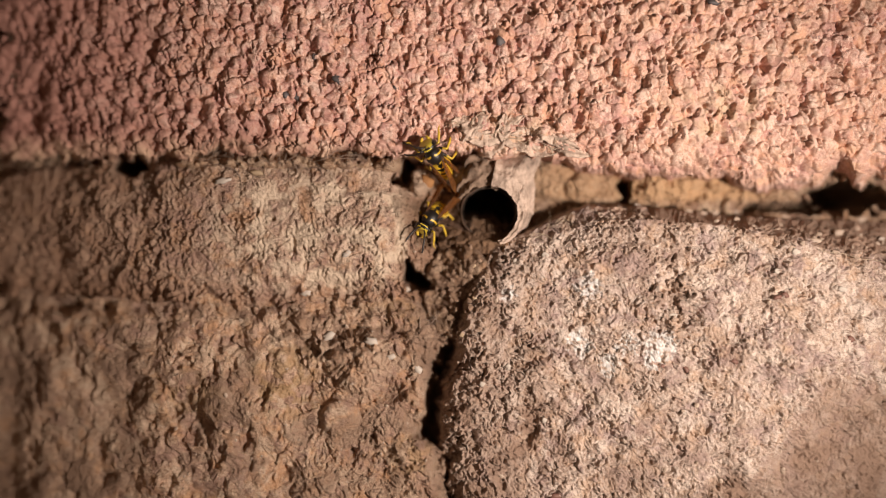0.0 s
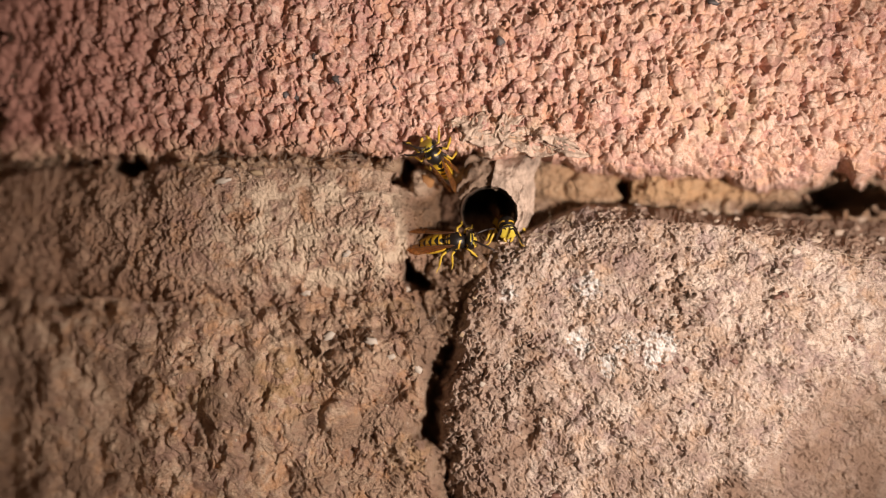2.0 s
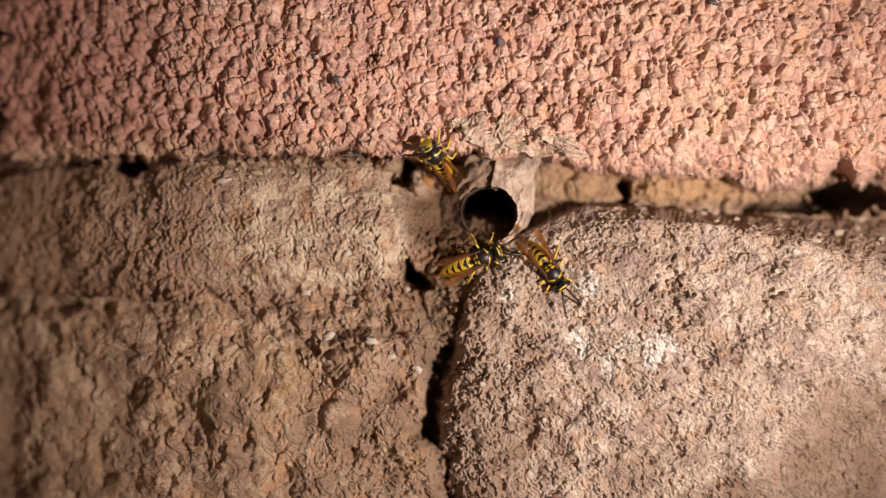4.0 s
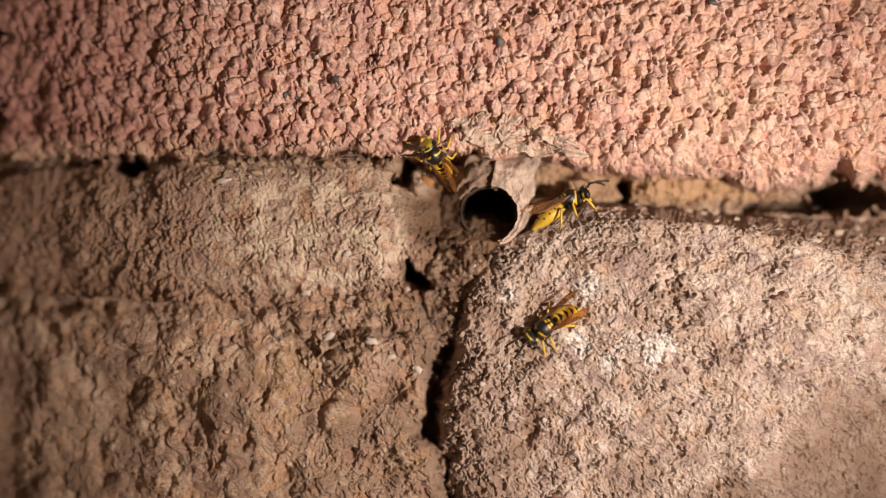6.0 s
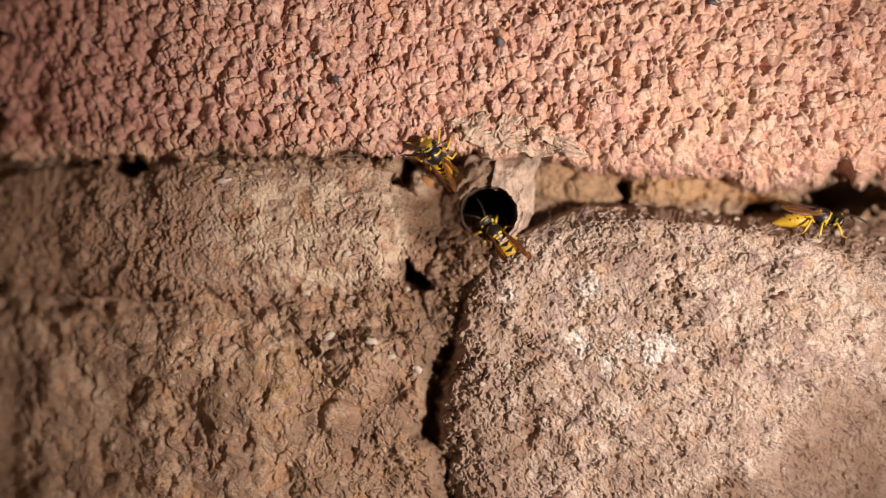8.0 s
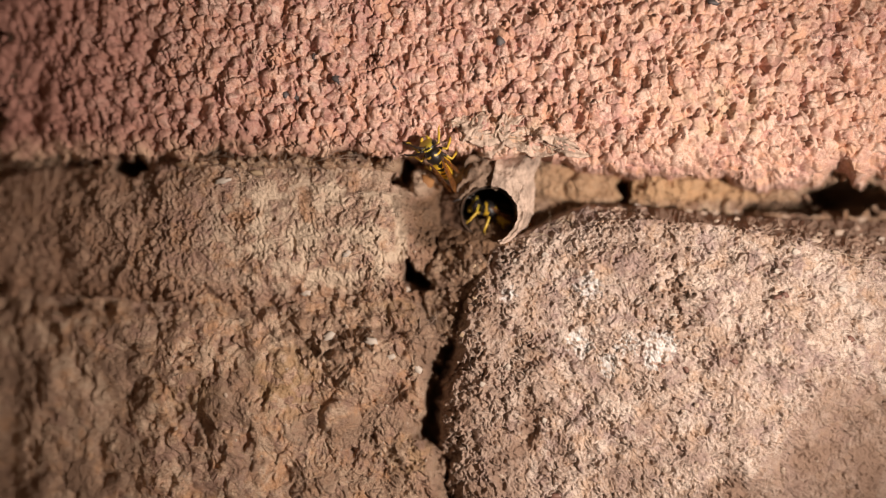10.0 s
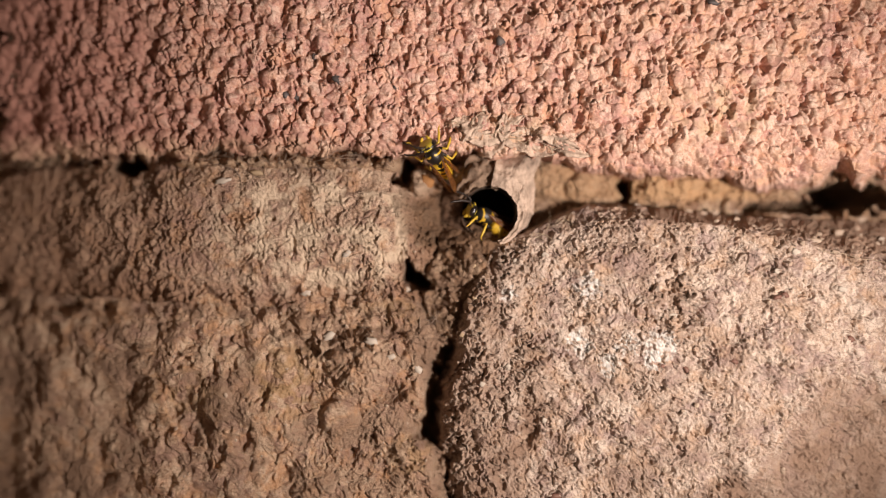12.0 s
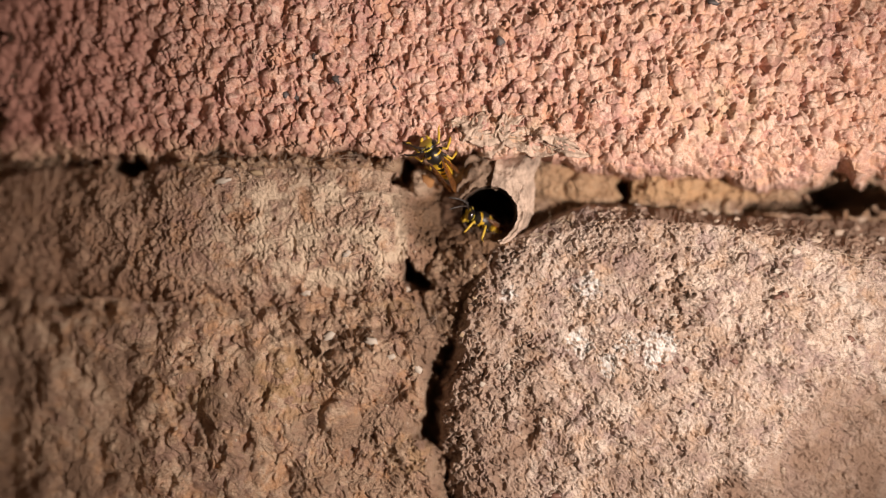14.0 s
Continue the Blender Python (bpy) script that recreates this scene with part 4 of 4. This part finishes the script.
def abdomen_mark(s, a):
    n, k = divmod(s * 5.6 + 0.15, 1.0)
    aa = abs(a)
    if aa > 2.2:
        return 1.0 if k > 0.13 else 0.2
    tooth = 0.46 - 0.55 * min(aa / 0.75, 1) + 0.06 * math.cos(3 * aa)
    edge = 0.13 - 0.10 * min(1, max(0, aa - 0.7) / 0.6) + max(0, tooth) * (1.0 if n < 5 else 0.4) - 0.05 * n
    if n == 0:
        edge += 0.22
    value = 0.5 + (k - edge) * 2.2
    dot = math.hypot((aa - 1.02) / 0.15, (k - 0.55) / 0.13)
    if 0 < n < 4:
        value = min(value, 0.5 + (dot - 1) * 0.5)
    return max(0, min(1, value)) if k < 0.96 else 0.6


def thorax_mark(s, a):
    """s runs from the neck to the waist."""
    aa, v = abs(a), 0.0
    v = max(v, 1.3 * bump01(s, 0.10 + 0.24 * min(aa, 1.7) / 1.7, 0.055) * (aa > 0.3))
    v = max(v, bump01(s, 0.70, 0.065) * bump01(aa, 0.45, 0.36) * 1.5)
    v = max(v, bump01(s, 0.84, 0.06) * bump01(aa, 0.40, 0.36) * 1.5)
    v = max(v, bump01(s, 0.42, 0.09) * bump01(aa, 1.75, 0.3) * 1.4)
    return min(v, 1)


def head_mark(s, a):
    """s runs from the face to the nape."""
    aa = abs(a)
    if s < 0.34:
        anchor = bump01(aa, 0, 0.35) * (s > 0.12) * (s < 0.28)
        return 0.0 if anchor > 0.3 or aa < 1.5 and 0.20 < s or aa > 2.5 and s > 0.24 else 1.0
    if aa > 1.0 and 0.62 < s < 0.9:
        return 1.0
    return 1.0 if aa < 0.5 and 0.36 < s < 0.50 else 0.0


def limb(name, points, radii, material, parent, marks=None, label=""):
    """A limb in mm, smoothed through its points."""
    fine, rr, mm = [], [], []
    for i in range(len(points) - 1):
        for k in range(5):
            q = k / 5
            fine.append([(points[i][c] * (1 - q) + points[i + 1][c] * q) * MM for c in range(3)])
            rr.append((radii[i] * (1 - q) + radii[i + 1] * q) * MM)
            mm.append(marks[i] * (1 - q) + marks[i + 1] * q if marks else 0)
    fine.append([c * MM for c in points[-1]])
    rr.append(radii[-1] * MM)
    mm.append(marks[-1] if marks else 0)
    v, f = tube(fine, rr)
    me = mesh_of(name, v, f, material)
    if marks:
        me.attributes.new("mark", "FLOAT", "POINT").data.foreach_set("value", np.repeat(np.array(mm, np.float32), 8))
    return under(name, me, parent, label)


def ball(name, material, parent, centre, radii, tilt=(0, 0, 0), label=""):
    bm = bmesh.new()
    bmesh.ops.create_uvsphere(bm, u_segments=24, v_segments=16, radius=1)
    bmesh.ops.transform(bm, matrix=pose(*[c * MM for c in centre], *tilt) @ Matrix.Diagonal((*[r * MM for r in radii], 1)), verts=bm.verts)
    return part(name, bm, material, parent, label)


def blade(name, length, width, parent, where, turn):
    """A folded wing: a long, slightly cupped membrane with real thickness, and its veins."""
    n, m = 26, 7
    top = []
    for i in range(n + 1):
        s = i / n
        half = width * (0.16 + 0.84 * math.sin(min(s * 1.25, 1) * math.pi / 2) ** 1.2) * (1 - max(0, (s - 0.8) / 0.2) ** 2.2 * 0.93)
        for j in range(m + 1):
            q = j / m
            top.append((-s * length * MM, (q - 0.25) * half * MM, (0.16 * math.sin(q * math.pi) + 0.05 * math.sin(s * 14 + q * 3)) * MM))
    low = [(x, y, z - 0.035 * MM) for x, y, z in top]
    o, faces = len(top), []
    for i in range(n):
        for j in range(m):
            a = i * (m + 1) + j
            faces += [(a, a + 1, a + m + 2, a + m + 1), (o + a, o + a + m + 1, o + a + m + 2, o + a + 1)]
        for j, f in ((0, 0), (m, 1)):
            a = i * (m + 1) + j
            q = (a, a + m + 1, o + a + m + 1, o + a)
            faces.append(q[::-1] if f else q)
    for i, f in ((0, 1), (n, 0)):
        for j in range(m):
            a = i * (m + 1) + j
            q = (a, a + 1, o + a + 1, o + a)
            faces.append(q if f else q[::-1])
    w = under(name, mesh_of(name, top + low, faces, WING), parent)
    w.matrix_basis = pose(*[c * MM for c in where], *turn)
    verts, faces = [], []
    for j0, j1, end in ((0, 0, 24), (1, 3, 22), (2, 6, 19)):
        pts = [Vector(top[i * (m + 1) + round(j0 + (j1 - j0) * i / end)]) + Vector((0, 0, 0.02 * MM)) for i in range(end)]
        v, f = tube(pts, [(0.10 if j0 == 0 else 0.05) * MM * (1 - 0.5 * i / end) for i in range(end)], 5)
        faces += [tuple(k + len(verts) for k in q) for q in f]
        verts += v
    under("vein", mesh_of("vein", verts, faces, VEIN), w, "dark brown wing veins")
    return w


HIPS = {}      # where each leg starts on the body and which way it points


def make_wasp():
    wasp = new("wasp")
    seg = lambda s: (s * 5.6 + 0.15) % 1.0
    body = lambda s: 1.74 * (math.sin(math.pi * min(1, s ** 0.64 * 0.96 + 0.03)) ** (0.62 + 0.3 * max(0, s - 0.35))) * (1 - 0.045 * (1 - seg(s)) ** 3) * (0.35 + 0.65 * ss(0, 0.10, s)) + 0.05
    abdomen = under("abdomen", lathe("abdomen", lambda s: -7.1 * s, body, SHELL, abdomen_mark, 140, 72, lambda s: -0.25 * s * s, 0.82), wasp, "yellow abdomen with black bands, teeth and dots")
    abdomen.matrix_basis = pose(-1.4 * MM, 0, -0.1 * MM, 0, -7, 0)
    limb("sting_sheath", [(-6.9, 0, -0.25), (-7.35, 0, -0.3)], [0.22, 0.04], LEG_SKIN, abdomen, [0.6, 0.3])
    limb("waist", [(-1.2, 0, -0.1), (-1.6, 0, -0.15), (-2.0, 0, -0.1)], [0.5, 0.22, 0.4], EYE_SKIN, wasp)
    under("thorax", lathe("thorax", lambda s: 1.9 - 3.7 * s, lambda s: 1.54 * math.sin(math.pi * (0.06 + 0.88 * s ** 0.9)) ** 0.55, SHELL, thorax_mark, 80, 72, lambda s: 0.12, 1.02), wasp, "black thorax with yellow collar and spots")
    head = under("head", lathe("head", lambda s: 0.85 - 1.55 * s, lambda s: 1.62 * math.sin(math.pi * (0.09 + 0.86 * s ** 0.8)) ** 0.6, FACE, head_mark, 60, 72, lambda s: -0.15, 0.95), wasp, "black head with a yellow face")
    head.matrix_basis = pose(2.65 * MM, 0, 0, 0, 12, 0)
    for side in (1, -1):
        ball("eye", EYE_SKIN, head, (0.26, 1.26 * side, 0.12), (0.54, 0.42, 0.92), (14 * side, 0, 0), "dark kidney-shaped compound eye")
        limb("mandible", [(0.75, 0.75 * side, -1.0), (1.0, 0.5 * side, -1.45), (1.02, 0.1 * side, -1.7)], [0.3, 0.26, 0.1], LEG_SKIN, head, [1, 1, 0.2])
        feeler = limb("antenna", [(0, 0, 0), (0.75, 0.30 * side, 0.62), (0.95, 0.40 * side, 0.72), (2.1, 0.85 * side, 0.42), (3.4, 1.25 * side, -0.35), (3.9, 1.35 * side, -0.8)], [0.12, 0.15, 0.17, 0.19, 0.19, 0.13], FEELER, wasp, None, "long dark antenna")
        feeler.matrix_basis = pose(3.35 * MM, 0.32 * side * MM, 0.45 * MM)
        blade("forewing", 8.3, 1.35 * side, wasp, (0.25, 1.10 * side, 1.02), (-36 * side, 4, -4 * side))
        blade("hindwing", 5.4, 0.75 * side, wasp, (-0.35, 1.22 * side, 0.78), (-52 * side, 1, -6 * side))
        for name, x, aim, reach, knee in (("front_leg", 1.15, 40, 0.9, 0.5), ("middle_leg", 0.1, -6, 1.0, 0.6), ("hind_leg", -0.95, -52, 1.32, 0.75)):
            k = reach
            leg = limb(name, [(0, 0, 0), (0.55, 0, -0.22), (1.75 * k, 0, knee)], [0.33, 0.30, 0.19], LEG_SKIN, wasp, [0, 0.1, 0.95])
            limb("shin", [(1.75 * k, 0, knee), (2.55 * k, 0, -0.75), (2.85 * k, 0, -1.45)], [0.19, 0.23, 0.14], LEG_SKIN, leg, [1, 1, 0.9])
            limb("foot", [(2.85 * k, 0, -1.45), (3.15 * k, 0, -1.72), (3.75 * k, 0.1, -1.8)], [0.14, 0.115, 0.07], LEG_SKIN, leg, [0.9, 0.75, 0.6])
            HIPS[(name, side)] = (x * MM, 0.72 * side * MM, -0.85 * MM, aim, side)
            leg.matrix_basis = leg_pose(name, side)
    return wasp


def leg_pose(name, side, swing=0.0, lift=0.0):
    x, y, z, aim, s = HIPS[(name, side)]
    return pose(x, y, z) @ pose(0, 0, 0, 0, 0, s * (90 - aim) + s * -swing) @ pose(0, 0, 0, 0, -lift, 0)


resting_wasp = make_wasp()
tagged(resting_wasp, "black and yellow wasp resting head-up under the brick", "wasp", "wasps at the nest")


def stance(u, v, d, heading, climb=0, lean=0):
    """A wasp's pose: its thorax at plan u, v, d; heading in degrees on the wall's face (0 to the right, 90 up),
    climb towards the open side, lean about its own length (0: back towards the open side)."""
    h, c = radians(heading), radians(climb)
    f = Vector((math.cos(h) * math.cos(c), -math.sin(c), math.sin(h) * math.cos(c)))
    up = Vector((0, -1, 0)) - f * Vector((0, -1, 0)).dot(f)
    up.normalize()
    up = Matrix.Rotation(radians(lean), 3, f) @ up
    left = up.cross(f)
    m = Matrix((f, left, up)).transposed().to_4x4()
    return Matrix.Translation(P(u, v, d)) @ m


resting_wasp.matrix_basis = stance(769, 276, -4, 131, 50, -20)
strolling_wasp = tagged(copy_thing(resting_wasp, stance(763, 386, 30, -120)), "black and yellow wasp leaving along the stone ledge", "wasp", "wasps at the nest")
circling_wasp = tagged(copy_thing(resting_wasp, stance(890, 376, 60, -60)), "black and yellow wasp turning back into the nest hole", "wasp", "wasps at the nest")

next(k for k in resting_wasp.children if k.name == "abdomen").matrix_basis = pose(-1.4 * MM, 0, -0.1 * MM, 0, -8, -6)
wing = next(k for k in resting_wasp.children if k.name == "forewing.001")
wing.matrix_basis = wing.matrix_basis @ pose(0, 0, 0, 12, 0, -17)
wing = next(k for k in resting_wasp.children if k.name == "forewing")
wing.matrix_basis = wing.matrix_basis @ pose(0, 0, 0, -6, 0, 6)
for feeler in (k for k in resting_wasp.children if k.name.startswith("antenna")):
    feeler.matrix_basis = feeler.matrix_basis @ pose(0, 0, 0, 0, 6, 78)

# ---- what moves ----
STROLL = [
    (0.0, 763, 386, 34, -126, 36, 8), (0.2, 760, 387, 34, -124, 34, 8), (0.4, 757, 400, 30, -116, 24, 5), (0.6, 757, 402, 30, -114, 22, 5),
    (0.8, 765, 402, 28, -108, 22, 5), (1.0, 763, 402, 28, -110, 24, 5), (1.2, 774, 413, 24, -98, 32, 0), (1.4, 780, 421, 20, -84, 44, 0),
    (1.6, 788, 426, 16, -80, 44, -5), (1.8, 806, 428, 12, -28, 26, -15), (2.0, 805, 427, 12, 4, 14, -20), (2.2, 816, 428, 10, 18, 16, -15),
    (2.5, 799, 461, 8, -40, 30, 0), (2.8, 795, 477, 6, -28, 26, 0), (3.0, 796, 468, 6, -14, 26, -5), (3.2, 834, 466, 4, 8, 14, 0),
    (3.7, 846, 462, 4, 14, 10, 0), (4.3, 866, 446, 6, 36, 4, 0), (4.9, 890, 408, 6, 66, 2, 0),
    (5.3, 899, 380, 0, 74, 2, 0), (5.4, 919, 374, -2, 71, 2, -4), (5.5, 939, 370, -4, 62, 0, -10), (5.6, 947, 363, -2, 54, -5, -16), (5.7, 955, 352, 4, 48, -8, -25),
    (5.8, 980, 356, 12, 38, -8, -40), (5.9, 994, 358, 22, 30, -6, -55), (6.0, 1008, 353, 30, 24, -4, -68), (6.1, 1027, 347, 36, 20, 0, -76), (6.3, 1050, 343, 40, 16, 0, -80),
    (6.5, 1104, 335, 44, 11, 0, -84), (6.7, 1151, 337, 44, 0, 0, -84), (6.9, 1160, 337, 46, 2, 0, -80), (7.0, 1200, 340, 48, 0, 2, -78), (7.2, 1268, 348, 50, -2, 2, -76),
    (7.4, 1282, 352, 50, 0, 2, -76), (7.5, 1325, 354, 50, -3, 2, -74), (7.6, 1358, 359, 48, -6, 2, -72), (7.7, 1366, 366, 48, -6, 2, -72), (7.8, 1386, 372, 46, -6, 2, -70),
    (7.9, 1440, 379, 44, -4, 2, -68), (8.0, 1454, 385, 42, -8, 2, -68), (8.1, 1474, 391, 40, -10, 2, -66), (8.2, 1514, 404, 36, -14, 2, -62), (8.6, 1640, 440, 26, -18, 2, -40),
    (9.2, 1705, 520, -24, -60, 0, -10), (10.0, 1708, 560, -24, -80, 0, 0), (14.0, 1708, 562, -24, -82, 0, 0)]
CIRCLE = [
    (0.0, 868, 378, 300, -30, 40, -20), (0.3, 872, 374, 240, -30, 45, -20), (0.6, 880, 366, 118, -40, 52, -15), (0.8, 884, 372, 82, -45, 45, -15), (1.0, 878, 372, 72, -50, 45, -15), (1.2, 882, 375, 58, -38, 52, -20),
    (1.4, 887, 376, 52, -30, 58, -15), (1.6, 893, 384, 44, -48, 54, -12), (1.8, 903, 388, 40, -60, 60, -10), (2.0, 896, 398, 34, -86, 66, 0), (2.2, 895, 401, 32, -96, 68, 0),
    (2.5, 894, 413, 26, -90, 64, 0), (2.8, 896, 427, 18, -82, 54, 0), (3.0, 901, 434, 13, -73, 44, 0), (3.2, 923, 443, 8, -58, 28, 0),
    (3.7, 962, 468, -10, -50, 8, 0), (4.3, 986, 496, -18, -66, 4, 0), (4.9, 990, 520, -22, -104, 0, 0),
    (5.3, 988, 539, -24, -122, 0, 4), (5.4, 987, 543, -24, -128, 0, 4), (5.5, 986, 557, -25, -118, 0, 4), (5.6, 988, 569, -25, -110, 0, 4), (5.7, 976, 580, -25, -120, 0, 6),
    (5.8, 970, 585, -25, -124, 0, 8), (5.9, 965, 584, -25, -136, 0, 14), (6.0, 964, 580, -25, -146, 0, 18), (6.1, 950, 573, -24, -160, 0, 22), (6.3, 937, 559, -22, -180, 0, 24),
    (6.5, 922, 547, -20, -197, 0, 20), (6.7, 920, 527, -17, -220, 0, 12), (6.9, 910, 502, -12, -235, -12, 6), (7.0, 911, 497, -10, -239, -20, 4), (7.2, 922, 475, -4, -244, -22, 2),
    (7.4, 901, 461, 4, -246, -12, 0), (7.5, 905, 446, 10, -246, -14, 0), (7.6, 903, 437, 14, -248, -15, 0), (7.7, 904, 431, 18, -246, -15, 0), (7.8, 892, 427, 22, -232, -15, 6),
    (7.9, 885, 426, 26, -226, -15, 10), (8.0, 877, 414, 36, -232, -18, 6), (8.1, 865, 408, 46, -236, -22, 4), (8.2, 859, 407, 56, -256, -28, 0), (8.6, 858, 392, 100, -250, -40, 10), (9.2, 864, 382, 130, -225, -25, 30),
    (9.8, 866, 372, 97, -205, -2, 55), (10.3, 864, 377, 71, -206, 24, 70), (10.5, 860, 388, 66, -204, 26, 72), (10.7, 854, 391, 62, -198, 28, 76), (10.9, 851, 395, 52, -190, 30, 78), (11.1, 858, 400, 51, -182, 32, 80),
    (11.4, 852, 399, 50, -188, 32, 78), (11.7, 850, 391, 50, -204, 26, 74), (12, 857, 384, 52, -210, 24, 72), (12.3, 862, 393, 52, -196, 34, 76), (12.6, 863, 400, 50, -180, 44, 78), (12.9, 850, 403, 50, -182, 34, 80),
    (13.1, 841, 398, 49, -190, 19, 78), (13.3, 846, 394, 50, -198, 17, 76), (13.5, 848, 392, 48, -200, 11, 76), (13.8, 848, 393, 52, -200, 22, 76), (14, 854, 391, 62, -208, 22, 74)]
# how far each one's tail hangs and curls aside, in degrees
STROLL_TAIL = ((0.0, -34, 0), (0.4, -14, -14), (1.0, -18, -12), (1.4, -46, 0), (1.7, -44, 0), (2.0, -14, 0), (2.5, -24, 0), (3.2, -14, 0), (5.3, -8, 0), (5.9, -16, 0), (6.5, -20, 0), (8.2, -16, 0), (14.0, -12, 0))
CIRCLE_TAIL = ((0.0, -12, 0), (2.0, -24, 0), (3.2, -26, 0), (5.3, -40, 0), (5.8, -30, 0), (6.3, -22, 0), (6.8, -34, 0), (7.1, -28, 0), (7.4, -6, 0), (8.2, -6, 0), (9.4, -8, 0), (10.3, -8, -12), (11.0, -7, -16), (12.0, -9, -14), (12.6, -8, -18), (13.1, -8, -14), (13.5, -9, -8), (14.0, -11, -6))


def step_legs(wasp, track):
    """Legs and antennae swing while the wasp goes, in the order in which wasps walk."""
    times = [i * 0.1 for i in range(141)]
    us, vs, hs = (np.interp(times, [r[0] for r in track], [r[k] for r in track]) for k in (1, 2, 4))
    phase, phases, pace = 0.0, [], []
    for i in range(141):
        go = math.hypot(us[i] - us[i - 1], vs[i] - vs[i - 1]) + 0.6 * abs(hs[i] - hs[i - 1]) if i else 0
        phase += min(go / 26, 0.42)
        phases.append(phase)
        pace.append(min(1, go / 8))
    for child in wasp.children:
        kind = child.name.split(".")[0]
        side = 1 if child.matrix_basis.translation.y > 0 else -1
        if kind in ("front_leg", "middle_leg", "hind_leg"):
            shift = 0.5 * ((kind == "middle_leg") ^ (side > 0))
            rows = []
            for i, t in enumerate(times):
                c = 2 * math.pi * (phases[i] + shift)
                rows.append((t, leg_pose(kind, side, 16 * pace[i] * math.sin(c), 12 * pace[i] * max(0, math.cos(c)))))
            walk(child, rows)
        elif kind == "antenna":
            base = child.matrix_basis.copy()
            walk(child, [(t, base @ pose(0, 0, 0, 0, 12 * math.sin(3.1 * t + side), side * (10 * math.sin(2.3 * t + 2 * side) + 4 * math.sin(7.1 * t)))) for t in times])


def sway_tail(wasp, bends):
    tail = next(c for c in wasp.children if c.name.startswith("abdomen"))
    root = tail.matrix_basis.translation.copy()
    walk(tail, [(t, pose(*root, 0, bend, curl)) for t, bend, curl in bends])


def motions():
    sway_tail(strolling_wasp, STROLL_TAIL)
    sway_tail(circling_wasp, CIRCLE_TAIL)
    for wasp, track in ((strolling_wasp, STROLL), (circling_wasp, CIRCLE)):
        walk(wasp, [(t, stance(*row)) for t, *row in track])
        step_legs(wasp, track)


motions()
